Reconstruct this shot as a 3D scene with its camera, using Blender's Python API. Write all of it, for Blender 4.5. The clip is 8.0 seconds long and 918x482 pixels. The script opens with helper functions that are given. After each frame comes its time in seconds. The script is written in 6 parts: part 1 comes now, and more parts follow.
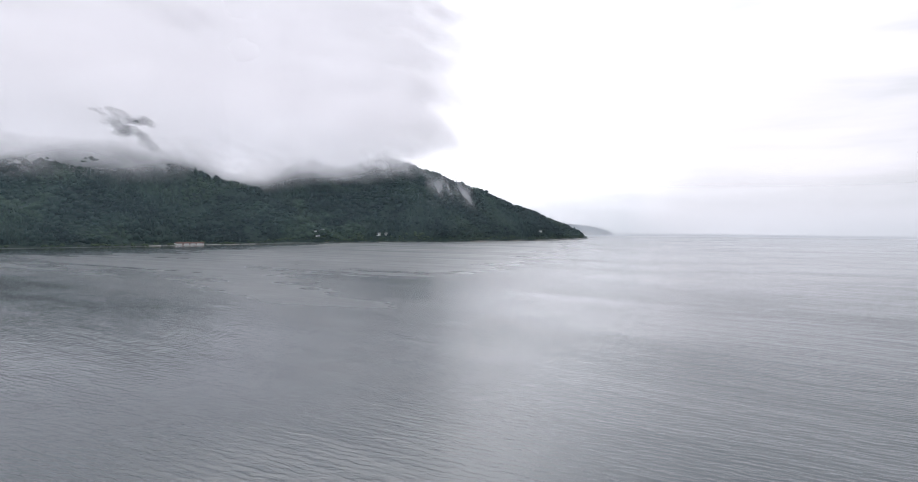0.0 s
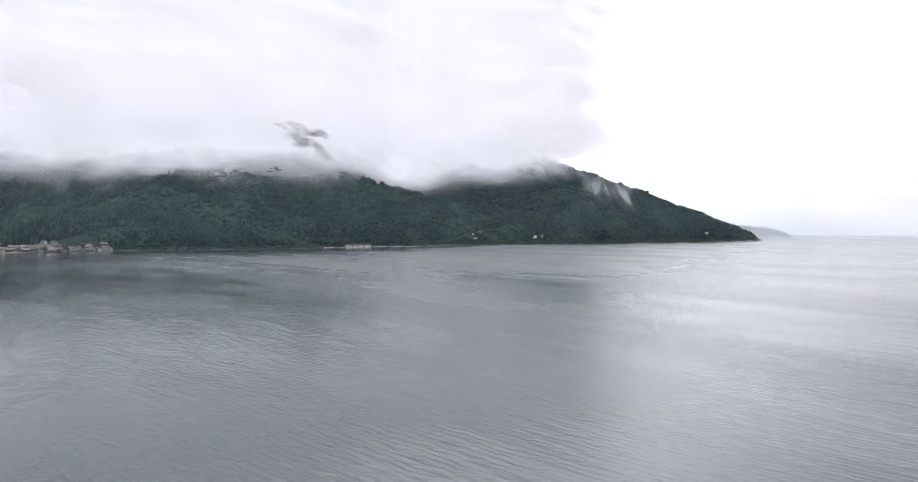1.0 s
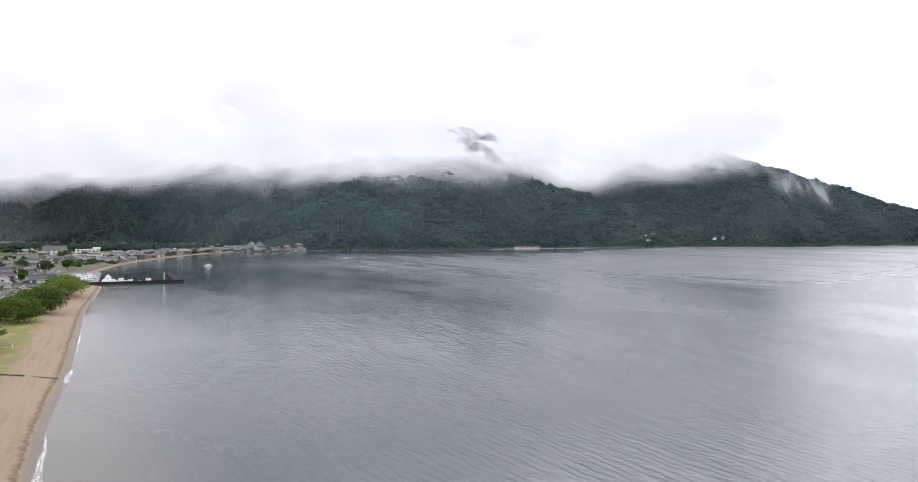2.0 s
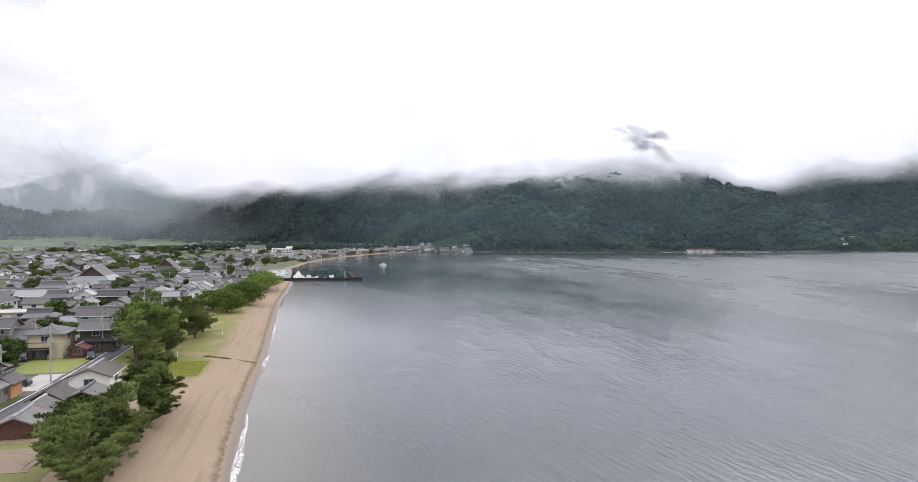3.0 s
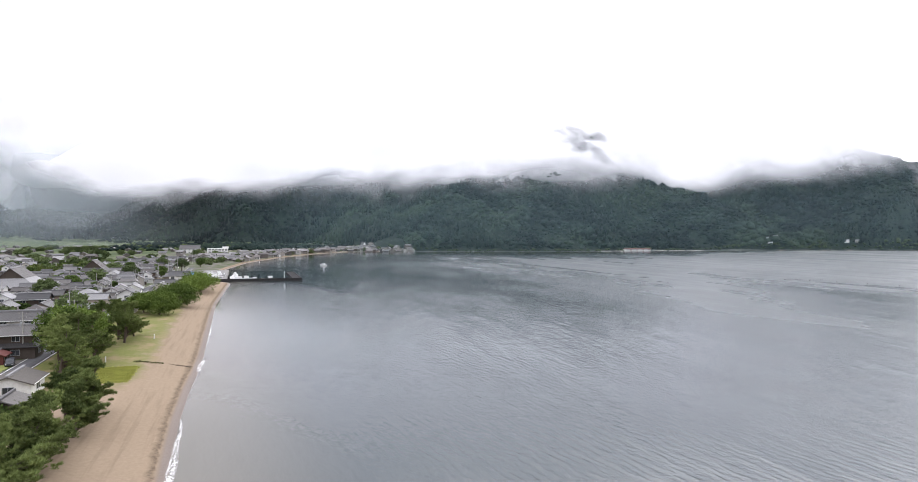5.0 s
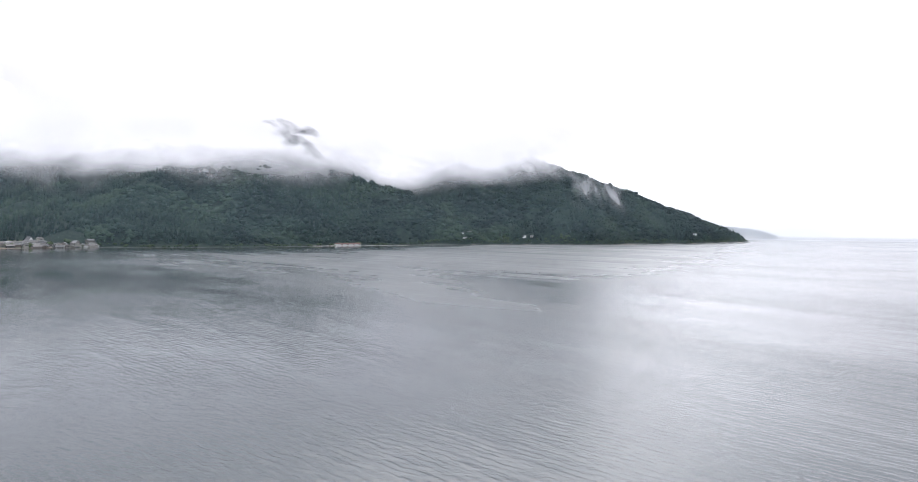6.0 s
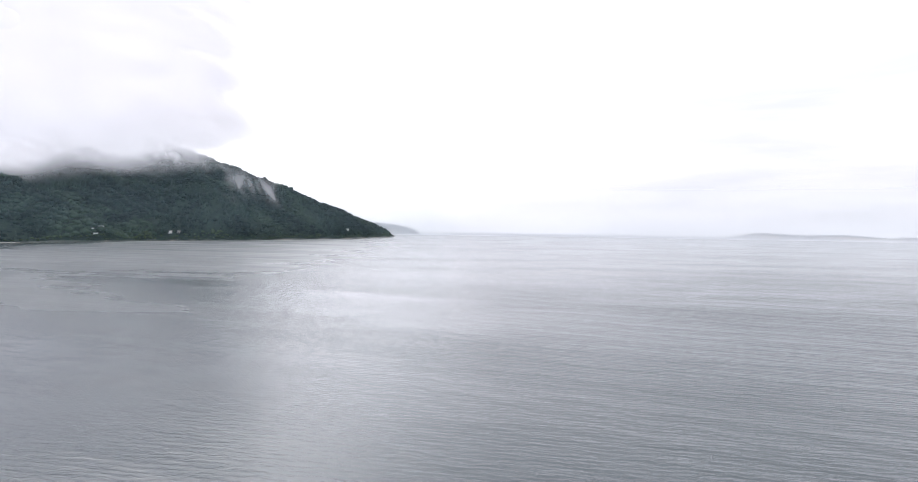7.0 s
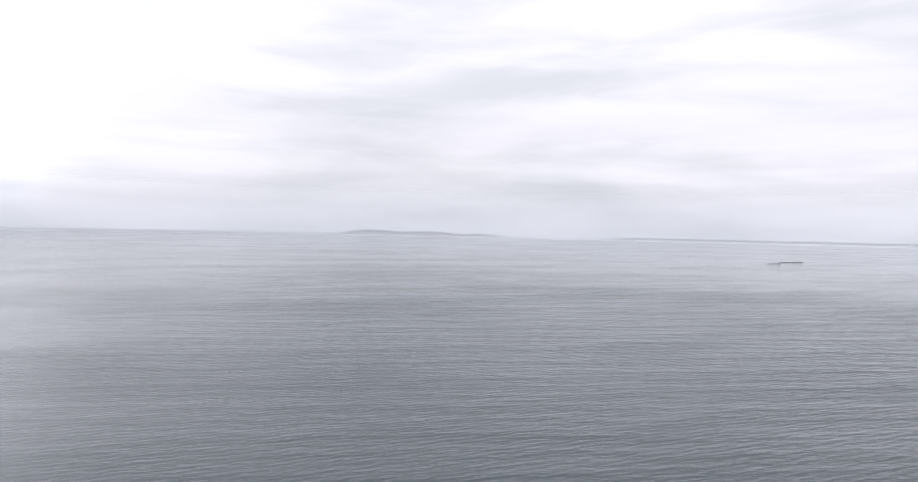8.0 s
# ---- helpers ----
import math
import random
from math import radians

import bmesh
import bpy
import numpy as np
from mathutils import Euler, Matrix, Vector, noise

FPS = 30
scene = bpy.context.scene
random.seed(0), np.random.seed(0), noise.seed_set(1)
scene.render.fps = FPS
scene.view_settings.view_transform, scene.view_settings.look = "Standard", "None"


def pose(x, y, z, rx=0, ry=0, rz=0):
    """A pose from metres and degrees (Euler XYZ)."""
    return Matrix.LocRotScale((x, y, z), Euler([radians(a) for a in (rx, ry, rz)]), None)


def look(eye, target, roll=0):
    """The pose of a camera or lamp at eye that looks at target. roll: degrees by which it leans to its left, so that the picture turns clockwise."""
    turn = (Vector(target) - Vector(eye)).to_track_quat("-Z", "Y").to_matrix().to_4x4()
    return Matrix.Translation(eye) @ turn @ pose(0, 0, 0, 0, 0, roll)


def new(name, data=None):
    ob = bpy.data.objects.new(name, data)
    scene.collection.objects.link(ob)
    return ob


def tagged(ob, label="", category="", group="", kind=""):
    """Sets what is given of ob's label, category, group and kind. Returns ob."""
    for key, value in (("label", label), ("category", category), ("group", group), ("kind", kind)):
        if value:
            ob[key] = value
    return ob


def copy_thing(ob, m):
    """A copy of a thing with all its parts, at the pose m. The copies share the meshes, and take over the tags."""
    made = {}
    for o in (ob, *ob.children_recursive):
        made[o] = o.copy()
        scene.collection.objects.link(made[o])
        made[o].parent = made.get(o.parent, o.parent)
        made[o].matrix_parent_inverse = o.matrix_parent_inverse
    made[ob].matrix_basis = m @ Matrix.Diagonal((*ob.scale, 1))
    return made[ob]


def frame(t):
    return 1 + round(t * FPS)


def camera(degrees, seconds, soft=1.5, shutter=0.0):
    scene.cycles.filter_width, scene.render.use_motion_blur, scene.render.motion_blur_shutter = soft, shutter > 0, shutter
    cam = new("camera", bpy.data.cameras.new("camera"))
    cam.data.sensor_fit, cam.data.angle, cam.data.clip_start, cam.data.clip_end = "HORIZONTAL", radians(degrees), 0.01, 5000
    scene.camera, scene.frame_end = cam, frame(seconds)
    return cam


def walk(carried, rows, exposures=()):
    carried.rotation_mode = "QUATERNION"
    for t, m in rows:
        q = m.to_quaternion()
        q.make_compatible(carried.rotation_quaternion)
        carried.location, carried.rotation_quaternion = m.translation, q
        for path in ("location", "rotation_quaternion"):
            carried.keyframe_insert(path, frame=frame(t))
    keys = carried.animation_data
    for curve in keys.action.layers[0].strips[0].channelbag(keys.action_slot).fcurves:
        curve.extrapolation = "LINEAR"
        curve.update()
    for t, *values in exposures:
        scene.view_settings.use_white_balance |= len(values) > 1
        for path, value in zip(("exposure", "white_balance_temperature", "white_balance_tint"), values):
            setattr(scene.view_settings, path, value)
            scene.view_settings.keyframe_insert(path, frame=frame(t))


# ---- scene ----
cam = camera(71.26, 8.0, soft=0.8)
EYE = (0.0, 0.0, 30.0)
PATH = [
    (0.0, 0.0, -1.14, -0.46), (0.5, 6.89, -1.08, -0.36), (1.0, 13.89, -1.01, -0.2), (1.5, 21.47, -0.95, -0.14),
    (2.0, 28.88, -0.89, -0.06), (2.2, 31.76, -0.86, -0.07), (3.3, 46.0, -0.75, -0.29), (3.5, 46.62, -0.74, -0.31),
    (4.0, 47.64, -0.74, -0.29), (4.2, 47.4, -0.73, -0.26), (5.3, 31.79, -0.85, -0.24), (5.5, 26.63, -0.89, -0.32),
    (6.0, 12.98, -1.06, -0.65), (6.5, -1.55, -1.1, -0.82), (7.0, -17.13, -1.09, -0.84), (7.5, -33.34, -1.09, -0.98),
    (8.0, -50.65, -0.86, -1.17),
]
walk(cam, [(t, pose(*EYE, 90 + pitch, roll, yaw)) for t, yaw, pitch, roll in PATH],
     exposures=[(0.0, 0.14), (0.5, 0.23), (1.5, 0.42), (2.2, 0.54), (3.5, 0.67), (5.5, 0.71), (6.5, 0.46), (7.2, 0.36), (8.0, 0.1)])

# ---- sky and sun: a bright overcast morning ----
world = bpy.data.worlds.new("overcast_sky")
scene.world = world
world.use_nodes = True
wn, wl = world.node_tree.nodes, world.node_tree.links
sky = wn.new("ShaderNodeTexSky")
sky.sky_type, sky.sun_disc = "NISHITA", False
sky.sun_elevation, sky.sun_rotation = radians(34), radians(-19)
sky_scale = wn.new("ShaderNodeVectorMath")
sky_scale.operation = "SCALE"
sky_scale.inputs["Scale"].default_value = 0.9
wl.new(sky.outputs[0], sky_scale.inputs[0])
wco = wn.new("ShaderNodeTexCoord")
wmap = wn.new("ShaderNodeMapping")
wmap.inputs["Scale"].default_value = (1.0, 1.0, 5.0)
wmap.inputs["Location"].default_value = (4.3, 1.9, 0.6)
wl.new(wco.outputs["Generated"], wmap.inputs["Vector"])
wnoise = wn.new("ShaderNodeTexNoise")
wnoise.inputs["Scale"].default_value = 2.3
wnoise.inputs["Detail"].default_value = 7
wnoise.inputs["Roughness"].default_value = 0.52
wnoise.inputs["Distortion"].default_value = 0.4
wl.new(wmap.outputs[0], wnoise.inputs["Vector"])
wramp = wn.new("ShaderNodeValToRGB")
wramp.color_ramp.interpolation = "EASE"
wramp.color_ramp.elements[0].position, wramp.color_ramp.elements[0].color = 0.3, (7.5, 7.6, 8.25, 1)
wramp.color_ramp.elements[1].position, wramp.color_ramp.elements[1].color = 0.6, (9.6, 9.4, 10.3, 1)
wl.new(wnoise.outputs["Fac"], wramp.inputs[0])
# an overcast sky is brighter overhead than at the horizon
wsep = wn.new("ShaderNodeSeparateXYZ")
wl.new(wco.outputs["Generated"], wsep.inputs[0])
wup = wn.new("ShaderNodeMapRange")
wup.interpolation_type = "SMOOTHSTEP"
for key, value in (("From Min", 0.1), ("From Max", 1.0), ("To Min", 1.0), ("To Max", 1.65)):
    wup.inputs[key].default_value = value
wl.new(wsep.outputs["Z"], wup.inputs["Value"])
# and brighter round the hidden sun
SUNWARD = Vector((math.sin(radians(-19)) * math.cos(radians(34)), math.cos(radians(-19)) * math.cos(radians(34)), math.sin(radians(34))))
wdot = wn.new("ShaderNodeVectorMath")
wdot.operation = "DOT_PRODUCT"
wdot.inputs[1].default_value = SUNWARD
wl.new(wco.outputs["Generated"], wdot.inputs[0])
wglow = wn.new("ShaderNodeMapRange")
wglow.interpolation_type = "SMOOTHSTEP"
for key, value in (("From Min", 0.6), ("From Max", 1.0), ("To Min", 1.0), ("To Max", 1.22)):
    wglow.inputs[key].default_value = value
wl.new(wdot.outputs["Value"], wglow.inputs["Value"])
wboth = wn.new("ShaderNodeMath")
wboth.operation = "MULTIPLY"
wl.new(wup.outputs["Result"], wboth.inputs[0])
wl.new(wglow.outputs["Result"], wboth.inputs[1])
# a brighter patch low beyond the cape, added to brighten the far water
wpatch = wn.new("ShaderNodeVectorMath")
wpatch.operation = "DOT_PRODUCT"
wpatch.inputs[1].default_value = (-math.sin(radians(7)) * math.cos(radians(14)), math.cos(radians(7)) * math.cos(radians(14)), math.sin(radians(14)))
wl.new(wco.outputs["Generated"], wpatch.inputs[0])
wgleam = wn.new("ShaderNodeMapRange")
wgleam.interpolation_type = "SMOOTHSTEP"
for key, value in (("From Min", 0.86), ("From Max", 1.0), ("To Min", 1.0), ("To Max", 1.75)):
    wgleam.inputs[key].default_value = value
wl.new(wpatch.outputs["Value"], wgleam.inputs["Value"])
wfirst = wn.new("ShaderNodeMath")
wfirst.operation = "MULTIPLY"
wl.new(wboth.outputs[0], wfirst.inputs[0])
wl.new(wgleam.outputs["Result"], wfirst.inputs[1])
# a greyer bank of cloud over the valley behind the town
wbank = wn.new("ShaderNodeVectorMath")
wbank.operation = "DOT_PRODUCT"
wbank.inputs[1].default_value = (-math.sin(radians(72)) * 0.95, math.cos(radians(72)) * 0.95, 0.31)
wl.new(wco.outputs["Generated"], wbank.inputs[0])
wgrey = wn.new("ShaderNodeMapRange")
wgrey.interpolation_type = "SMOOTHSTEP"
for key, value in (("From Min", 0.62), ("From Max", 1.0), ("To Min", 1.0), ("To Max", 0.68)):
    wgrey.inputs[key].default_value = value
wl.new(wbank.outputs["Value"], wgrey.inputs["Value"])
wall_sky = wn.new("ShaderNodeMath")
wall_sky.operation = "MULTIPLY"
wl.new(wfirst.outputs[0], wall_sky.inputs[0])
wl.new(wgrey.outputs["Result"], wall_sky.inputs[1])
wdome = wn.new("ShaderNodeVectorMath")
wdome.operation = "SCALE"
wl.new(wramp.outputs[0], wdome.inputs[0])
# flat grey bars of stratus low over the lake
wmap2 = wn.new("ShaderNodeMapping")
wmap2.inputs["Scale"].default_value = (1.3, 1.3, 15.0)
wl.new(wco.outputs["Generated"], wmap2.inputs["Vector"])
wbars = wn.new("ShaderNodeTexNoise")
wbars.inputs["Scale"].default_value = 1.9
wbars.inputs["Detail"].default_value = 5
wbars.inputs["Roughness"].default_value = 0.5
wl.new(wmap2.outputs[0], wbars.inputs["Vector"])
wlow = wn.new("ShaderNodeMapRange")
wlow.interpolation_type = "SMOOTHSTEP"
for key, value in (("From Min", 0.0), ("From Max", 0.26), ("To Min", 1.0), ("To Max", 0.0)):
    wlow.inputs[key].default_value = value
wl.new(wsep.outputs["Z"], wlow.inputs["Value"])
wbar = wn.new("ShaderNodeMapRange")
wbar.interpolation_type = "SMOOTHSTEP"
for key, value in (("From Min", 0.38), ("From Max", 0.6), ("To Min", 0.15), ("To Max", 0.02)):
    wbar.inputs[key].default_value = value
wl.new(wbars.outputs["Fac"], wbar.inputs["Value"])
wcut = wn.new("ShaderNodeMath")
wcut.operation = "MULTIPLY"
wl.new(wlow.outputs["Result"], wcut.inputs[0])
wl.new(wbar.outputs["Result"], wcut.inputs[1])
wkeep = wn.new("ShaderNodeMath")
wkeep.operation = "SUBTRACT"
wkeep.inputs[0].default_value = 1.0
wl.new(wcut.outputs[0], wkeep.inputs[1])
wtotal = wn.new("ShaderNodeMath")
wtotal.operation = "MULTIPLY"
wl.new(wall_sky.outputs[0], wtotal.inputs[0])
wl.new(wkeep.outputs[0], wtotal.inputs[1])
wl.new(wtotal.outputs[0], wdome.inputs["Scale"])
wmix = wn.new("ShaderNodeMixRGB")
wmix.inputs[0].default_value = 0.94
wl.new(sky_scale.outputs[0], wmix.inputs[1])
wl.new(wdome.outputs[0], wmix.inputs[2])
wl.new(wmix.outputs[0], wn["Background"].inputs["Color"])
wn["Background"].inputs["Strength"].default_value = 0.1

sun = new("sun", bpy.data.lights.new("sun", "SUN"))
sun.data.energy, sun.data.angle, sun.data.color = 0.75, radians(50), (1.0, 0.97, 0.93)
sun.matrix_world = look(SUNWARD * 900, (0, 0, 0))

# ---- the plan: u runs along the shore road, v inland from the lake, the drone hovers over u = v = 0 ----
TURN = 147.2
PLAN = pose(0, 0, 0, 0, 0, TURN)
GROUND_Z = 1.6


def polar(az, d):
    """A place seen at an angle to the left of north, d metres off, in plan u, v."""
    x, y = -math.sin(radians(az)) * d, math.cos(radians(az)) * d
    return (-0.841 * x + 0.541 * y, -0.541 * x - 0.841 * y)


# ---- materials ----
class Nodes:
    """A short way to write a node material."""

    def __init__(self, name, rough=0.8, spec=0.3):
        self.m = bpy.data.materials.new(name)
        self.m.use_nodes = True
        self.n, self.l = self.m.node_tree.nodes, self.m.node_tree.links
        self.bsdf = self.n["Principled BSDF"]
        self.bsdf.inputs["Roughness"].default_value = rough
        self.bsdf.inputs["Specular IOR Level"].default_value = spec

    def put(self, kind, **values):
        node = self.n.new("ShaderNode" + kind)
        for key, value in values.items():
            node.inputs[key.replace("_", " ")].default_value = value
        return node

    def link(self, a, b):
        self.l.new(a, b)
        return b

    def coords(self, which="Object", scale=(1, 1, 1), rot=(0, 0, 0)):
        c = self.n.new("ShaderNodeTexCoord")
        mp = self.put("Mapping", Scale=scale, Rotation=rot)
        self.link(c.outputs[which], mp.inputs["Vector"])
        return mp.outputs[0]

    def noise(self, vec, scale, detail=4, rough=0.55, distort=0.0):
        t = self.put("TexNoise", Scale=scale, Detail=detail, Roughness=rough, Distortion=distort)
        if vec is not None:
            self.link(vec, t.inputs["Vector"])
        return t.outputs["Fac"]

    def ramp(self, fac, *stops):
        r = self.n.new("ShaderNodeValToRGB")
        while len(r.color_ramp.elements) < len(stops):
            r.color_ramp.elements.new(0.5)
        for e, (p, c) in zip(r.color_ramp.elements, stops):
            e.position = p
            e.color = (*c, 1) if isinstance(c, tuple) else (c, c, c, 1)
        self.link(fac, r.inputs[0])
        return r.outputs[0]

    def mix(self, fac, a, b, blend="MIX"):
        x = self.n.new("ShaderNodeMixRGB")
        x.blend_type = blend
        for sock, v in zip(x.inputs, (fac, a, b)):
            if isinstance(v, (int, float)):
                sock.default_value = v if sock.type == "VALUE" else (v, v, v, 1)
            elif isinstance(v, tuple):
                sock.default_value = (*v, 1)
            else:
                self.link(v, sock)
        return x.outputs[0]

    def math(self, op, a, b=0.0, clamp=False):
        x = self.n.new("ShaderNodeMath")
        x.operation, x.use_clamp = op, clamp
        for sock, v in zip(x.inputs, (a, b)):
            if isinstance(v, (int, float)):
                sock.default_value = v
            else:
                self.link(v, sock)
        return x.outputs[0]

    def step(self, value, lo, hi):
        x = self.n.new("ShaderNodeMapRange")
        x.interpolation_type = "SMOOTHSTEP"
        x.inputs["From Min"].default_value, x.inputs["From Max"].default_value = lo, hi
        self.link(value, x.inputs["Value"])
        return x.outputs["Result"]

    def attribute(self, name):
        a = self.n.new("ShaderNodeAttribute")
        a.attribute_name = name
        return a.outputs["Fac"]

    def colour(self, c):
        if isinstance(c, tuple):
            self.bsdf.inputs["Base Color"].default_value = (*c, 1)
        else:
            self.link(c, self.bsdf.inputs["Base Color"])
        return self

    def bump(self, height, strength=0.4, distance=0.1):
        b = self.put("Bump", Strength=strength, Distance=distance)
        self.link(height, b.inputs["Height"])
        self.link(b.outputs[0], self.bsdf.inputs["Normal"])
        return b

    def random(self):
        return self.n.new("ShaderNodeObjectInfo").outputs["Random"]

    def island(self):
        return self.n.new("ShaderNodeNewGeometry").outputs["Random Per Island"]


def surface(name, lo, hi, scale, rough=0.8, bump=0.3, depth=0.05, spec=0.3, metal=0.0, stain=0.25):
    """A worn, grained surface between two colours, with larger stains over it."""
    k = Nodes(name, rough, spec)
    co = k.coords()
    grain = k.noise(co, scale, 5, 0.6)
    big = k.noise(co, scale * 0.09, 3, 0.6)
    c = k.mix(grain, lo, hi)
    c = k.mix(k.math("MULTIPLY", k.step(big, 0.42, 0.7), stain), c, tuple(0.55 * v for v in lo))
    k.colour(c)
    k.bsdf.inputs["Metallic"].default_value = metal
    if bump:
        k.bump(grain, bump, depth)
    return k.m


def varied(name, stops, rough=0.85, scale=3.0, spec=0.2, ribs=0.0, ribs_axis=0, dirt=0.45):
    """Paint, plaster or tile whose tone differs from one thing to the next."""
    k = Nodes(name, rough, spec)
    co = k.coords()
    pick = k.ramp(k.random(), *stops)
    grain = k.noise(co, scale, 5, 0.6)
    c = k.mix(k.ramp(grain, (0.3, 0.0), (0.75, 0.5)), pick, (0.6, 0.6, 0.6), "MULTIPLY")
    streak = k.noise(k.coords(scale=(1.4, 1.4, 0.12)), 1.3, 4, 0.6)
    c = k.mix(k.ramp(streak, (0.5, 0.0), (0.8, dirt)), c, (0.45, 0.42, 0.38), "MULTIPLY")
    if ribs:
        w = k.put("TexWave", Scale=ribs, Distortion=0.3, Detail=1.0)
        w.bands_direction = "XYZ"[ribs_axis]
        k.link(k.coords(), w.inputs["Vector"])
        c = k.mix(k.ramp(w.outputs["Fac"], (0.0, 0.35), (0.4, 0.0)), c, (0.35, 0.35, 0.35), "MULTIPLY")
        k.bump(w.outputs["Fac"], 0.6, 0.06)
    else:
        k.bump(grain, 0.2, 0.03)
    k.colour(c)
    return k.m


def foliage(name, dark, light, grain_scale, stands=0.0):
    k = Nodes(name, 0.85, 0.06)
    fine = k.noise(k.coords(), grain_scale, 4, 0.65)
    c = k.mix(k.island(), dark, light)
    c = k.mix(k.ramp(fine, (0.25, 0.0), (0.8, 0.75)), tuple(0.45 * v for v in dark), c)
    c = k.mix(k.math("MULTIPLY", k.random(), 0.35), c, tuple(1.5 * v for v in light))
    if stands:
        # Patches of tree kinds, with the shade of gullies put into their tone.
        stand_relief = k.noise(k.coords(), stands, 4, 0.6)
        c = k.mix(k.ramp(stand_relief, (0.4, 0.85), (0.5, 0.0)), c, tuple(0.9 * v for v in dark))
        c = k.mix(k.ramp(stand_relief, (0.52, 0.0), (0.61, 0.65)), c, (1.45 * light[0], 1.35 * light[1], 1.05 * light[2]))
    k.colour(c)
    k.bump(fine, 0.5, 0.4)
    return k.m


# tile and tin roofs
TILE = varied("grey_roof_tile", [(0.0, (0.028, 0.029, 0.032)), (0.22, (0.09, 0.09, 0.093)), (0.36, (0.036, 0.034, 0.034)), (0.55, (0.14, 0.137, 0.135)), (0.68, (0.065, 0.055, 0.048)), (0.82, (0.075, 0.074, 0.076)), (1.0, (0.34, 0.34, 0.342))], 0.52, 1.5, 0.4, ribs=1.05)
TIN = varied("grey_tin_roof", [(0.0, (0.12, 0.122, 0.127)), (0.6, (0.18, 0.183, 0.188)), (1.0, (0.27, 0.275, 0.283))], 0.5, 0.9, 0.4, ribs=0.8)
OLDTILE = varied("old_warm_grey_tile", [(0.0, (0.13, 0.125, 0.118)), (1.0, (0.21, 0.2, 0.19))], 0.75, 1.5, 0.2, ribs=1.05)
DARKTILE = varied("brown_grey_tile", [(0.0, (0.085, 0.078, 0.07)), (1.0, (0.125, 0.115, 0.105))], 0.7, 1.5, 0.2, ribs=1.05)
RIDGE = varied("ridge_tile", [(0.0, (0.12, 0.12, 0.125)), (0.5, (0.36, 0.36, 0.365)), (1.0, (0.26, 0.26, 0.265))], 0.6, 3)
PLASTER = varied("house_wall_plaster", [(0.0, (0.66, 0.65, 0.62)), (0.25, (0.34, 0.28, 0.22)), (0.45, (0.1, 0.075, 0.058)), (0.62, (0.48, 0.46, 0.42)), (0.8, (0.14, 0.105, 0.085)), (1.0, (0.07, 0.056, 0.048))], 0.9, 2.2)
WHITE = varied("white_wall", [(0.0, (0.8, 0.795, 0.77)), (1.0, (0.7, 0.7, 0.68))], 0.85, 2.0, dirt=0.22)
CREAM = varied("cream_wall", [(0.0, (0.45, 0.39, 0.27)), (1.0, (0.5, 0.44, 0.32))], 0.85, 2.0)
GREYWALL = varied("grey_beige_wall", [(0.0, (0.3, 0.285, 0.26)), (1.0, (0.36, 0.34, 0.31))], 0.9, 2.0)
BROWN = varied("red_brown_boards", [(0.0, (0.12, 0.06, 0.05)), (1.0, (0.14, 0.075, 0.06))], 0.8, 2.5, ribs=1.2, ribs_axis=1)
DARKWOOD = varied("dark_weathered_boards", [(0.0, (0.07, 0.055, 0.045)), (1.0, (0.12, 0.1, 0.085))], 0.85, 2.5)
ORANGEWOOD = surface("fresh_cedar_boards", (0.4, 0.2, 0.09), (0.55, 0.3, 0.15), 5)
RED = surface("red_painted_tin", (0.1, 0.032, 0.028), (0.15, 0.045, 0.038), 3, 0.6)
BLUE = surface("blue_tarpaulin", (0.12, 0.3, 0.6), (0.16, 0.38, 0.7), 3, 0.5)
CONCRETE = surface("pale_concrete", (0.33, 0.32, 0.3), (0.45, 0.43, 0.4), 4)
BLUEYARD = surface("blue_grey_paving", (0.14, 0.155, 0.18), (0.19, 0.205, 0.232), 3)
DARKCONCRETE = surface("wet_dark_concrete", (0.022, 0.022, 0.023), (0.05, 0.049, 0.048), 3, 0.95, spec=0.1)
ASPHALT = surface("worn_asphalt", (0.075, 0.075, 0.08), (0.12, 0.12, 0.125), 9, 0.9)
LINE = surface("white_road_paint", (0.6, 0.6, 0.58), (0.75, 0.75, 0.73), 8)
STONE = surface("field_stone", (0.22, 0.2, 0.17), (0.42, 0.39, 0.34), 3)
SOIL = surface("tilled_soil", (0.17, 0.132, 0.098), (0.25, 0.195, 0.145), 4, 0.95, 0.6)
# the same soil with the light on the ridge tops put into its colour
SOILTOP = surface("lightened_ridge_soil", (0.19, 0.148, 0.108), (0.28, 0.218, 0.16), 5, 0.95, 0.6)
METAL = surface("galvanised_steel", (0.38, 0.39, 0.4), (0.5, 0.51, 0.52), 6, 0.45, 0.1, 0.01, 0.5, 0.6)
POLE = surface("concrete_pole", (0.3, 0.29, 0.27), (0.4, 0.39, 0.36), 5)
BARK = surface("grey_brown_bark", (0.06, 0.045, 0.035), (0.15, 0.115, 0.09), 6, 0.95, 0.8, 0.06)
CARWHITE = surface("white_car_paint", (0.72, 0.72, 0.72), (0.78, 0.78, 0.78), 2, 0.3, 0, 0, 0.5)
CARDARK = surface("dark_car_paint", (0.03, 0.035, 0.045), (0.05, 0.055, 0.065), 2, 0.3, 0, 0, 0.5)
RUBBER = surface("tyre_rubber", (0.02, 0.02, 0.02), (0.035, 0.035, 0.035), 9)
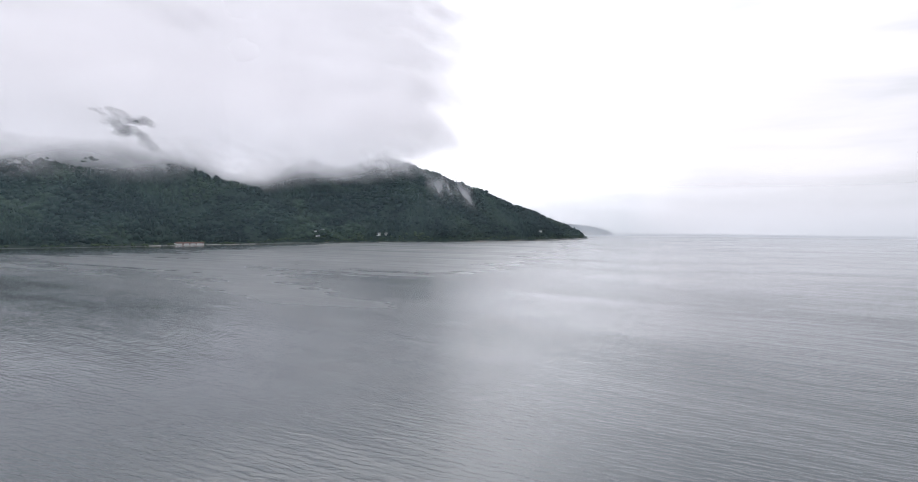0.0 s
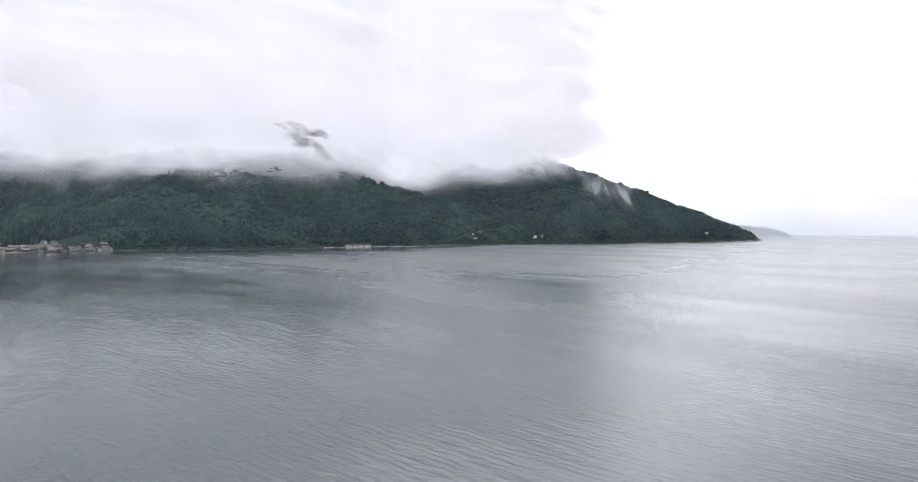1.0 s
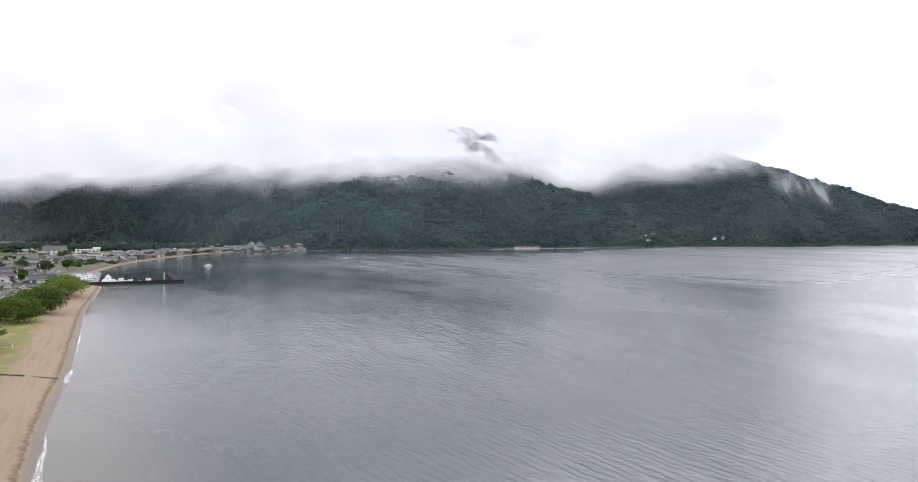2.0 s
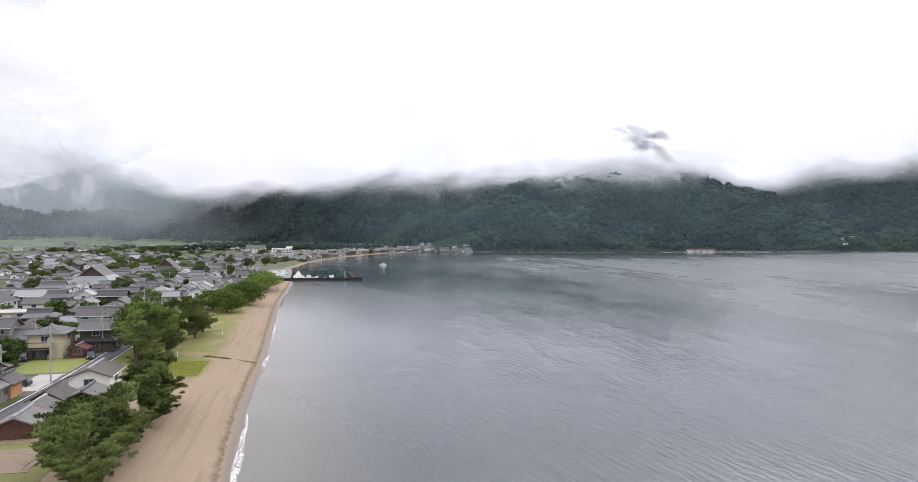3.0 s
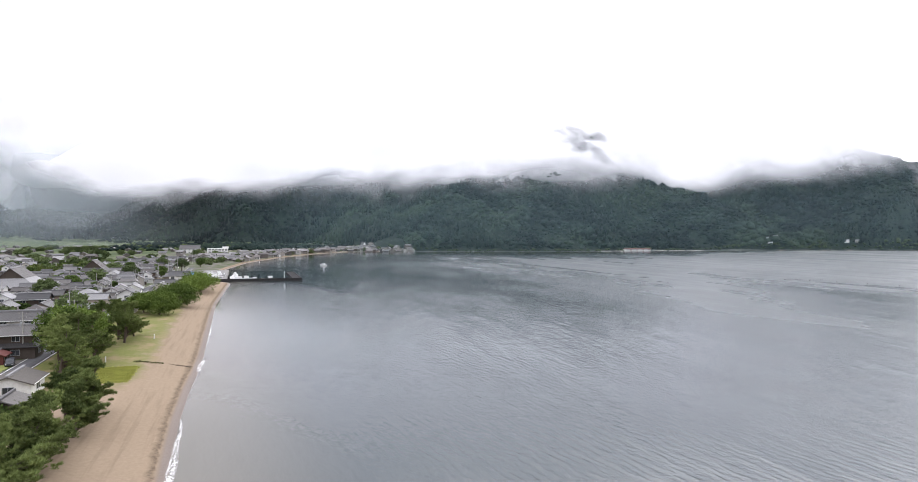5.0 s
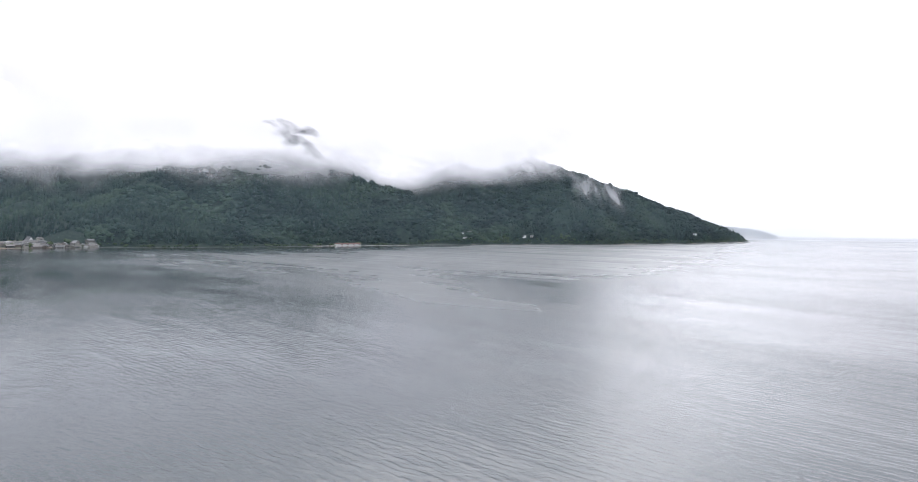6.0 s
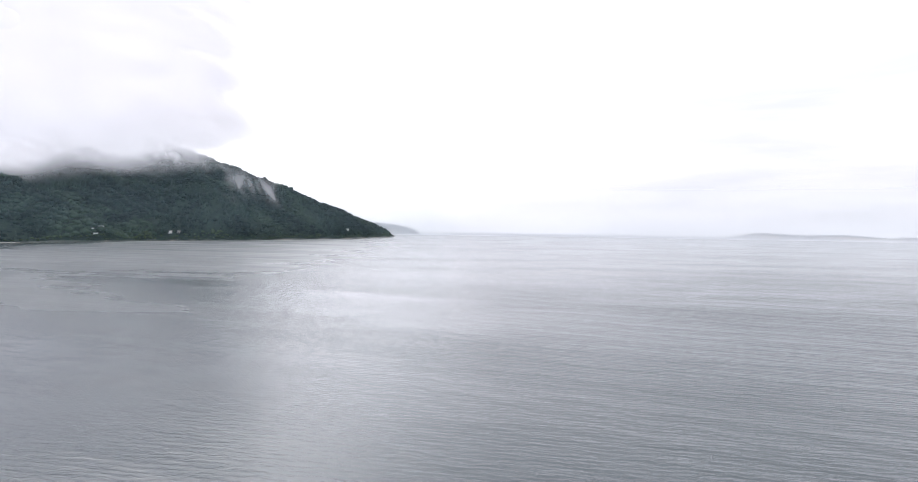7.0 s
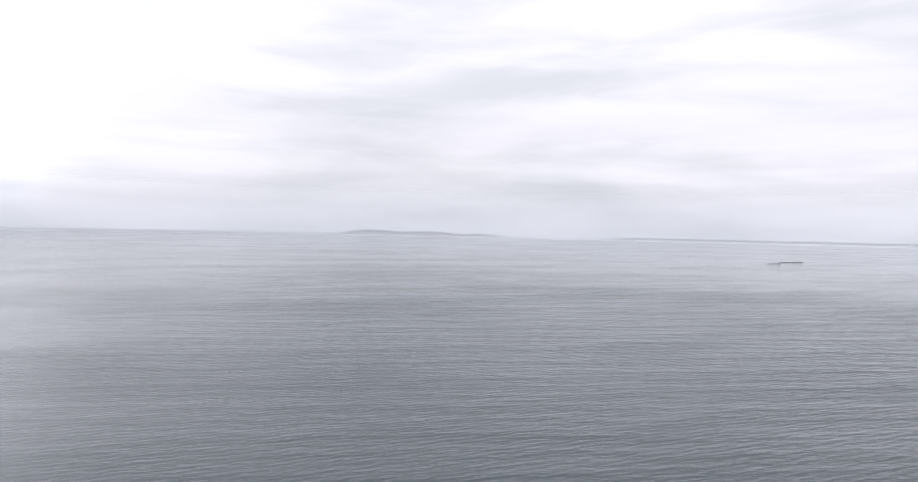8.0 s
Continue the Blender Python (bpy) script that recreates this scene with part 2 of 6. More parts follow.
FLOAT = surface("weathered_stakes_and_net", (0.05, 0.05, 0.05), (0.13, 0.12, 0.11), 5)
HULL = surface("white_boat_hull", (0.7, 0.71, 0.7), (0.78, 0.78, 0.77), 2, 0.4, 0, 0, 0.5)
GLASSK = Nodes("dark_window_glass", 0.08, 0.5)
GLASSK.colour(GLASSK.mix(GLASSK.random(), (0.025, 0.03, 0.035), (0.09, 0.1, 0.11)))
GLASS = GLASSK.m
PINE = foliage("pine_needles", (0.04, 0.068, 0.026), (0.28, 0.335, 0.11), 0.8)
SUNNY = foliage("light_green_leaves", (0.05, 0.088, 0.02), (0.21, 0.285, 0.065), 0.9)
LEAF = foliage("broad_leaves", (0.04, 0.07, 0.02), (0.15, 0.215, 0.06), 1.6)
BAMBOO = foliage("bamboo_leaves", (0.07, 0.1, 0.028), (0.18, 0.22, 0.07), 1.2)
GROVE = foliage("grove_leaves", (0.05, 0.078, 0.034), (0.19, 0.24, 0.1), 1.2)
CROP = foliage("vegetable_leaves", (0.04, 0.09, 0.02), (0.1, 0.18, 0.05), 3)
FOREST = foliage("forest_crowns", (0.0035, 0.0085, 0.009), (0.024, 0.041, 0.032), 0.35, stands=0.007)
REED = foliage("shore_reeds_and_scrub", (0.03, 0.048, 0.022), (0.068, 0.092, 0.042), 0.5)


def crowd(name, stops, rough=0.8):
    """One tone for each separate piece of a joined mesh."""
    k = Nodes(name, rough, 0.3)
    grain = k.noise(k.coords(), 0.8, 4, 0.6)
    k.colour(k.mix(k.math("MULTIPLY", grain, 0.35), k.ramp(k.island(), *stops), (0.1, 0.1, 0.1)))
    return k.m


FARWALL = crowd("far_house_wall", [(0.0, (0.6, 0.6, 0.58)), (0.22, (0.22, 0.2, 0.18)), (0.5, (0.07, 0.058, 0.05)), (0.8, (0.36, 0.34, 0.31)), (1.0, (0.14, 0.12, 0.1))])
FARROOF = crowd("far_house_roof", [(0.0, (0.04, 0.04, 0.043)), (0.3, (0.12, 0.12, 0.124)), (0.5, (0.06, 0.054, 0.05)), (0.75, (0.09, 0.076, 0.068)), (1.0, (0.3, 0.3, 0.304))], 0.5)


def ground_material():
    """Sand, turf, town gravel, fields and forest floor, laid out by the plan."""
    k = Nodes("ground_of_sand_turf_and_soil", 0.95, 0.1)
    co = k.coords()
    fine, mid, big = k.noise(co, 1.6, 6, 0.65), k.noise(co, 0.16, 5, 0.6), k.noise(co, 0.035, 4, 0.6)
    sep = k.n.new("ShaderNodeSeparateXYZ")
    k.link(co, sep.inputs[0])
    shore = k.attribute("shore")
    sand = k.mix(fine, (0.21, 0.16, 0.112), (0.31, 0.243, 0.172))
    tracks = k.noise(k.coords(scale=(0.05, 0.9, 1), rot=(0, 0, -0.03)), 1.0, 4, 0.6)
    sand = k.mix(k.ramp(tracks, (0.5, 0.0), (0.7, 0.45)), sand, (0.17, 0.124, 0.086))
    # drift line of weed and pebbles, then wet sand at the water
    edge = k.math("ADD", shore, k.math("MULTIPLY", k.math("SUBTRACT", k.noise(co, 0.5, 5, 0.7), 0.5), 2.0))
    drift = k.math("MULTIPLY", k.step(edge, 1.3, 1.7), k.math("SUBTRACT", 1.0, k.step(edge, 1.9, 2.8)))
    sand = k.mix(k.math("MULTIPLY", drift, k.ramp(fine, (0.35, 0.25), (0.6, 0.8))), sand, (0.09, 0.065, 0.045))
    sand = k.mix(k.step(shore, 1.7, 0.7), sand, (0.17, 0.138, 0.115))
    sand = k.mix(k.step(shore, 0.0, -14.0), sand, (0.05, 0.055, 0.05))
    turf = k.mix(fine, (0.1, 0.116, 0.034), (0.2, 0.205, 0.07))
    turf = k.mix(k.step(mid, 0.45, 0.68), turf, (0.24, 0.19, 0.11))
    grassy = k.math("ADD", k.attribute("turf"), k.math("MULTIPLY", k.math("SUBTRACT", mid, 0.5), 1.2))
    c = k.mix(k.step(grassy, 0.36, 0.74), sand, turf)
    town = k.mix(k.step(mid, 0.42, 0.6), k.mix(fine, (0.1, 0.094, 0.085), (0.19, 0.176, 0.155)), (0.07, 0.092, 0.036))
    c = k.mix(k.step(k.math("ADD", k.attribute("town"), k.math("MULTIPLY", k.math("SUBTRACT", mid, 0.5), 0.4)), 0.4, 0.6), c, town)
    rows = k.noise(k.coords(scale=(0.012, 0.03, 1)), 1.0, 2, 0.4)
    field = k.mix(k.step(rows, 0.42, 0.58), (0.055, 0.075, 0.038), (0.1, 0.122, 0.064))
    field = k.mix(k.math("MULTIPLY", k.step(mid, 0.45, 0.65), 0.5), field, (0.07, 0.1, 0.035))
    c = k.mix(k.step(k.attribute("field"), 0.35, 0.65), c, field)
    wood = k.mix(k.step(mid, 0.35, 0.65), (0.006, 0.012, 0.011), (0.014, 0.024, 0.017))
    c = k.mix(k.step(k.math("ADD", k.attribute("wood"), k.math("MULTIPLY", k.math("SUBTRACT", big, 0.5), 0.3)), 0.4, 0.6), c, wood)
    k.colour(c)
    # wet sand shines
    k.link(k.math("SUBTRACT", 0.95, k.math("MULTIPLY", k.step(shore, 1.8, 0.6), 0.55)), k.bsdf.inputs["Roughness"])
    k.bump(fine, 0.35, 0.15)
    return k.m


def water_material():
    """Lake water with wind ripples in trains, calmer lanes and ruffled patches."""
    k = Nodes("rippled_lake_water", 0.12, 0.5)
    k.bsdf.inputs["IOR"].default_value = 1.33
    shallow = k.step(k.attribute("shore"), -26.0, 0.0)
    k.colour(k.mix(shallow, (0.05, 0.065, 0.07), (0.125, 0.118, 0.098)))

    def train(angle, length, distortion, grain, sharp=1.7):
        w = k.put("TexWave", Scale=0.314 / length, Distortion=distortion, Detail=3.0, Detail_Scale=grain, Detail_Roughness=0.6)
        w.bands_direction = "X"
        k.link(k.coords(rot=(0, 0, radians(angle))), w.inputs["Vector"])
        return k.math("POWER", w.outputs["Fac"], sharp)
    warp = k.noise(k.coords(scale=(0.0045, 0.013, 1)), 1.0, 2, 0.5)
    gusts = k.noise(k.coords(scale=(0.02, 0.045, 1)), 1.0, 2, 0.5, 0.5)
    chop = k.noise(k.coords(scale=(0.35, 1.1, 1)), 1.0, 5, 0.62, 0.3)
    fine = k.noise(k.coords(scale=(1.6, 3.2, 1)), 1.0, 3, 0.6)
    wind = k.attribute("wind")
    calm = k.math("SUBTRACT", 1.0, k.attribute("calm"))
    lanes = k.math("ADD", k.math("MULTIPLY", k.step(warp, 0.4, 0.66), 0.65), k.math("MULTIPLY", k.step(gusts, 0.35, 0.7), 0.35))
    ruffle = k.math("MULTIPLY", k.math("MULTIPLY", k.math("ADD", k.math("MULTIPLY", lanes, 0.62), 0.34), wind), calm)
    # unresolved wavelets: long streaks of wind that lie along the crests, on a lake that is rougher in the open
    streaks = k.noise(k.coords(scale=(0.006, 0.05, 1), rot=(0, 0, radians(4))), 1.0, 2, 0.5, 0.6)
    streaks = k.math("ADD", k.math("MULTIPLY", k.step(streaks, 0.3, 0.68), 0.6), k.math("MULTIPLY", lanes, 0.4))
    open_water = k.math("MULTIPLY", k.attribute("breeze"), k.math("ADD", k.math("MULTIPLY", streaks, 0.13), 0.2))
    k.link(k.math("MULTIPLY", k.math("ADD", k.math("ADD", k.math("MULTIPLY", lanes, 0.06), 0.05), open_water), calm), k.bsdf.inputs["Roughness"])
    h = k.math("ADD", k.math("MULTIPLY", train(-82, 3.4, 6.0, 1.3), 0.085), k.math("MULTIPLY", train(-95, 1.5, 6.0, 1.2), 0.06))
    h = k.math("ADD", h, k.math("MULTIPLY", train(-76, 7.5, 5.0, 1.0), 0.11))
    h = k.math("ADD", h, k.math("MULTIPLY", train(-84, 17.0, 6.0, 1.4, 2.2), 0.2))
    h = k.math("ADD", h, k.math("MULTIPLY", k.math("SUBTRACT", chop, 0.5), 0.3))
    h = k.math("ADD", h, k.math("MULTIPLY", k.math("SUBTRACT", fine, 0.5), 0.07))
    k.bump(k.math("MULTIPLY", h, ruffle), 1.0, 1.0)
    return k.m


def cloud_material(name, low, high, amp, density, fade, top, scale=0.006, hole=None, tint=(0.9, 0.9, 0.92), stretch=(1, 1, 1.6), torn=None):
    """Soft vapour or tinted haze that thickens between two heights and thins out again towards the sheet's top."""
    k = Nodes(name)
    k.n.remove(k.bsdf)
    co = k.coords(scale=stretch)
    sep = k.n.new("ShaderNodeSeparateXYZ")
    k.link(k.coords(), sep.inputs[0])
    puffs = k.noise(co, scale, 3, 0.42, 0.2)
    z = k.math("ADD", sep.outputs["Z"], k.math("MULTIPLY", k.math("SUBTRACT", puffs, 0.5), amp))
    z = k.math("SUBTRACT", z, k.attribute("lift"))
    a = k.math("MULTIPLY", k.step(z, low, high), density)
    a = k.math("MULTIPLY", a, k.math("SUBTRACT", 1.0, k.step(z, fade, top)))
    ends = k.attribute("ends")
    a = k.math("MULTIPLY", a, k.step(k.math("ADD", ends, k.math("MULTIPLY", k.math("SUBTRACT", k.noise(k.coords(), 0.0045, 2, 0.4), 0.5), 0.55)), 0.05, 1.0))
    if torn:
        rags = k.noise(k.coords(scale=(1, 1, 0.5)), torn, 3, 0.45, 0.3)
        a = k.math("MULTIPLY", a, k.step(rags, 0.38, 0.68))
    if hole:
        (hu, hv, hz), (ru, rz), depth = hole
        du = k.math("DIVIDE", k.math("SUBTRACT", sep.outputs["X"], hu), ru)
        dv = k.math("DIVIDE", k.math("SUBTRACT", sep.outputs["Y"], hv), ru)
        dz = k.math("DIVIDE", k.math("SUBTRACT", sep.outputs["Z"], hz), rz)
        d2 = k.math("ADD", k.math("ADD", k.math("MULTIPLY", du, du), k.math("MULTIPLY", dv, dv)), k.math("MULTIPLY", dz, dz))
        gap = k.noise(k.coords(scale=(1, 1, 0.5)), 0.016, 5, 0.52, 0.4)
        gap = k.math("ADD", gap, k.math("MULTIPLY", k.math("MAXIMUM", k.math("SUBTRACT", 1.0, d2), -2.0), 0.25))
        a = k.math("MULTIPLY", a, k.math("SUBTRACT", 1.0, k.math("MULTIPLY", k.step(gap, 0.48, 0.84), depth)))
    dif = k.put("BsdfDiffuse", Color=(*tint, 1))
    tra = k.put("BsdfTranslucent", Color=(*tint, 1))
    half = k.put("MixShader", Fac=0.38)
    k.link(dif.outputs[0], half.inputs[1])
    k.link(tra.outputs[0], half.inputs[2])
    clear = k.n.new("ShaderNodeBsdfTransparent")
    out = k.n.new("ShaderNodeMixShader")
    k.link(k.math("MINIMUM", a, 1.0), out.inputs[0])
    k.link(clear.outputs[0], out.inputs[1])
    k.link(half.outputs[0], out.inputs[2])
    k.link(out.outputs[0], k.n["Material Output"].inputs["Surface"])
    return k.m


# ---- mesh helpers ----
def mesh_of(name, bm, material):
    me = bpy.data.meshes.new(name)
    bm.to_mesh(me)
    bm.free()
    me.materials.append(material)
    return me


def part(name, bm, material, parent, label=""):
    ob = new(name, mesh_of(name, bm, material))
    ob.parent = parent
    return tagged(ob, label)


def arrays(name, verts, faces, material, smooth=False):
    """A mesh from arrays of points and of faces with equal corner counts."""
    me = bpy.data.meshes.new(name)
    verts, faces = np.asarray(verts, np.float32), np.asarray(faces, np.int32)
    n, c = faces.shape
    me.vertices.add(len(verts))
    me.vertices.foreach_set("co", verts.ravel())
    me.loops.add(n * c)
    me.loops.foreach_set("vertex_index", faces.ravel())
    me.polygons.add(n)
    me.polygons.foreach_set("loop_start", np.arange(0, n * c, c, dtype=np.int32))
    if smooth:
        me.polygons.foreach_set("use_smooth", np.ones(n, bool))
    me.update(calc_edges=True)
    me.validate()
    me.materials.append(material)
    return me


def box(bm, x0, x1, y0, y1, z0, z1):
    vs = [bm.verts.new((x, y, z)) for z in (z0, z1) for x, y in ((x0, y0), (x1, y0), (x1, y1), (x0, y1))]
    for f in ((3, 2, 1, 0), (4, 5, 6, 7), (0, 1, 5, 4), (1, 2, 6, 5), (2, 3, 7, 6), (3, 0, 4, 7)):
        bm.faces.new([vs[i] for i in f])
    return bm


def slab(bm, quad, t):
    """A slab under four top corners."""
    vs = [bm.verts.new(p) for p in quad] + [bm.verts.new((p[0], p[1], p[2] - t)) for p in quad]
    for f in ((0, 1, 2, 3), (7, 6, 5, 4), (0, 4, 5, 1), (1, 5, 6, 2), (2, 6, 7, 3), (3, 7, 4, 0)):
        bm.faces.new([vs[i] for i in f])
    return bm


def rod(bm, a, b, r0, r1=None, sides=6):
    a, b = Vector(a), Vector(b)
    r1 = r0 if r1 is None else r1
    q = (b - a).to_track_quat("Z", "Y")
    rings = []
    for p, r in ((a, r0), (b, r1)):
        rings.append([bm.verts.new(p + q @ Vector((r * math.cos(i * math.tau / sides), r * math.sin(i * math.tau / sides), 0))) for i in range(sides)])
    for i in range(sides):
        bm.faces.new((rings[0][i], rings[0][(i + 1) % sides], rings[1][(i + 1) % sides], rings[1][i]))
    bm.faces.new(rings[1])
    bm.faces.new(rings[0][::-1])
    return bm


def thing(name, label, category, group=""):
    return tagged(new(name), label, category, group)


def at(u, v, z=None, turn=0.0):
    """A pose in the plan."""
    return PLAN @ pose(u, v, ground_z(u, v) if z is None else z, 0, 0, turn)


# ---- the land: one sheet from the lake bed to the ridges ----
WATERLINE = [(79, 8.3), (95, 8.9), (111, 9.3), (132, 9.2), (145, 8.7), (165, 8.5), (193, 8.9), (250, 9.4), (283, 9.4), (340, 7.4), (387, 5.7)]
SHORE = [(-4900, 60), (-1500, 20), (-300, 9), (0, 8), *WATERLINE, (395, 6), (408, 12), (500, 14), (545, 9), (640, -6), (753, -41), (871, -95), (946, -143),
         (955, -183), (972, -228), (946, -283), (916, -366), polar(28, 1020), polar(22, 1105), polar(17, 1160), polar(12.5, 1240), polar(6, 1320), polar(0.6, 1392),
         polar(-4, 1560), polar(-8, 1735), polar(-11.3, 2105), polar(-10.6, 2230), polar(-4, 2500), polar(6, 2900), polar(10, 3600), polar(10, 4900)]
ISLE = [polar(-4, 3500), polar(-9, 3450), polar(-13.5, 3560), polar(-13.2, 3700), polar(-9, 3800), polar(-4, 3800)]
SPIT = [polar(-63, 4640), polar(-75, 4560), polar(-90, 4480), polar(-110, 4400), polar(-110, 4550), polar(-90, 4650), polar(-75, 4700), polar(-66, 4710)]
FARLAND = [polar(-40, 4560), polar(-46, 4480), polar(-53, 4520), polar(-55, 4700), polar(-46, 4750), polar(-40, 4700)]


def edge_distance(p, pts, closed):
    """Distance to a line of points, and, for a closed one, its sign: inside is positive."""
    pts = np.array(pts, float)
    a, b = (pts, np.roll(pts, -1, 0)) if closed else (pts[:-1], pts[1:])
    best, inside = np.full(len(p), 1e18), np.zeros(len(p), bool)
    for (ax, ay), (bx, by) in zip(a, b):
        dx, dy = bx - ax, by - ay
        t = np.clip(((p[:, 0] - ax) * dx + (p[:, 1] - ay) * dy) / (dx * dx + dy * dy), 0, 1)
        best = np.minimum(best, (p[:, 0] - ax - t * dx) ** 2 + (p[:, 1] - ay - t * dy) ** 2)
        if closed:
            cross = ((ay > p[:, 1]) != (by > p[:, 1])) & (p[:, 0] < (bx - ax) * (p[:, 1] - ay) / (by - ay + 1e-12) + ax)
            inside ^= cross
    return np.where(inside, 1, -1) * np.sqrt(best) if closed else np.sqrt(best)


def smooth_noise(p, size, seed, octaves=4, gain=0.5):
    """Value noise on the plan, about -1 to 1."""
    out, amp, rng = np.zeros(len(p)), 1.0, np.random.RandomState(seed)
    for _ in range(octaves):
        table = rng.uniform(-1, 1, (256, 256))
        q = p / size + rng.uniform(0, 99, 2)
        i = np.floor(q).astype(int)
        f = q - i
        f = f * f * (3 - 2 * f)
        v = [table[(i[:, 0] + a) % 256, (i[:, 1] + b) % 256] for a in (0, 1) for b in (0, 1)]
        out += amp * ((v[0] * (1 - f[:, 1]) + v[1] * f[:, 1]) * (1 - f[:, 0]) + (v[2] * (1 - f[:, 1]) + v[3] * f[:, 1]) * f[:, 0])
        size, amp = size / 2, amp * gain
    return out


LAND = SHORE + [(4900, 4900), (-4900, 4900)]


def shore_distance(p):
    d = edge_distance(p, LAND, True)
    for other in (ISLE, SPIT, FARLAND):
        d = np.maximum(d, edge_distance(p, other, True))
    return d


def ridge_height(p, crest, slope, soft=40):
    """The height of a ridge whose crest runs through (place, height) and falls away on both sides."""
    best, nearest = np.full(len(p), -999.0), np.full(len(p), 9999.0)
    for ((ax, ay), ha), ((bx, by), hb) in zip(crest[:-1], crest[1:]):
        dx, dy = bx - ax, by - ay
        t = np.clip(((p[:, 0] - ax) * dx + (p[:, 1] - ay) * dy) / (dx * dx + dy * dy), 0, 1)
        d = np.hypot(p[:, 0] - ax - t * dx, p[:, 1] - ay - t * dy)
        best = np.maximum(best, ha + t * (hb - ha) - slope * (np.sqrt(d * d + soft * soft) - soft))
        nearest = np.minimum(nearest, d)
    return best, nearest


def crest(*rows):
    return [(polar(az, d), h) for az, d, h in rows]


RIDGES = [
    (crest((58, 2300, 260), (50, 1950, 300), (42, 1950, 330), (31, 1880, 360), (24, 2000, 330), (14, 2050, 280), (8, 1840, 222), (4.9, 1730, 192), (2.3, 1760, 168),
           (-1.9, 1820, 118), (-6, 1960, 74), (-9.1, 2060, 44), (-11, 2110, 12)), 0.56, 30),
    (crest((31, 1700, 340), (30.5, 1430, 168), (27, 1430, 160), (24, 1420, 142), (20, 1400, 112), (16, 1340, 66), (13, 1290, 20)), 0.5, 25),
    (crest((36, 1740, 330), (37, 1420, 160), (39, 1230, 95), (41, 1060, 25)), 0.5, 25),
    (crest((30, 1430, 160), (32, 1230, 85), (33, 1060, 20)), 0.52, 25),
    (crest((14, 1900, 270), (12, 1600, 150), (9, 1400, 55), (8, 1330, 15)), 0.52, 25),
    (crest((4.9, 1720, 200), (5, 1560, 120), (3, 1440, 45)), 0.5, 25),
    (crest((0, 1780, 140), (-1, 1620, 55), (-2, 1540, 20)), 0.5, 20),
    (crest((45, 1820, 300), (48.9, 1650, 162), (51.5, 1640, 150), (54.5, 1680, 160), (57, 1700, 125), (58.6, 1680, 82), (60, 1660, 42), (61.5, 1620, 8)), 0.52, 30),
    (crest((46, 1700, 190), (44.5, 1420, 105), (43.5, 1200, 55), (44, 1060, 20)), 0.5, 25),
    (crest((60, 2700, 330), (60, 2150, 190), (61.2, 1960, 158), (63, 1930, 128), (65, 1900, 86), (67, 1880, 44), (69, 1860, 6)), 0.5, 25),
    (crest((64, 3300, 420), (64.4, 2600, 222), (67, 2520, 190), (69.3, 2450, 150), (71, 2430, 105), (73, 2400, 60), (76, 2350, 8)), 0.45, 25),
    (crest((79, 3250, 120), (76.5, 3300, 215), (74, 3300, 315), (71, 3350, 380), (66, 3500, 440)), 0.42, 40),
    (crest((76, 2250, 20), (78, 2300, 75), (80, 2320, 112), (82.5, 2320, 140), (90, 2400, 230), (105, 2600, 320), (125, 2900, 330), (160, 3300, 260)), 0.4, 40),
    (crest((-3, 3650, 82), (-7, 3640, 70), (-9.9, 3600, 48), (-12, 3600, 27), (-13.3, 3610, 4)), 0.35, 20),
    (crest((-36, 4640, 40), (-42, 4600, 34), (-48, 4600, 24), (-53, 4620, 8)), 0.3, 30),
]


def land(p):
    """Height and shore distance of the ground at plan points."""
    sd = shore_distance(p)
    base = np.where(sd < 0, np.maximum(sd * 0.09, -4.0), np.minimum(sd * 0.13, GROUND_Z) + np.clip((sd - 250) * 0.006, 0, 14))
    gully = smooth_noise(p, 170, 5, 4, 0.55)
    hills, off_crest = np.full(len(p), -999.0), np.full(len(p), 9999.0)
    for line, slope, soft in RIDGES:
        high, away = ridge_height(p, line, slope, soft)
        hills, off_crest = np.maximum(hills, high), np.minimum(off_crest, away)
    # spurs and ravines that the streams have cut between the crests
    spurs = 0.45 - np.abs(smooth_noise(p, 210, 61, 2, 0.45)) - 0.35 * np.abs(smooth_noise(p, 90, 62, 2, 0.5))
    hills = hills + spurs * np.clip((off_crest - 25) * 0.4, 0, 68) * np.clip(hills / 60, 0, 1)
    hills = hills + gully / 1.9 * np.clip(hills * 0.32, 0, 28)
    hills = np.minimum(hills, base + np.clip(sd, 0, 999) * 0.75)
    return np.maximum(base, hills), sd, hills - base


def ground_z(u, v):
    return float(land(np.array([[u, v]], float))[0][0])


def axis(*spans):
    out = []
    for a, b, step in spans:
        out += list(np.arange(a, b, step))
    return np.array(out + [spans[-1][1]])


US = axis((-4900, -300, 230), (-300, 40, 20), (40, 420, 3), (420, 620, 7), (620, 1900, 13), (1900, 2700, 32), (2700, 4900, 140))
VS = axis((-4900, -2400, 120), (-2400, -300, 14), (-300, -40, 13), (-40, 60, 2), (60, 300, 8), (300, 1000, 25), (1000, 2600, 50), (2600, 4900, 150))


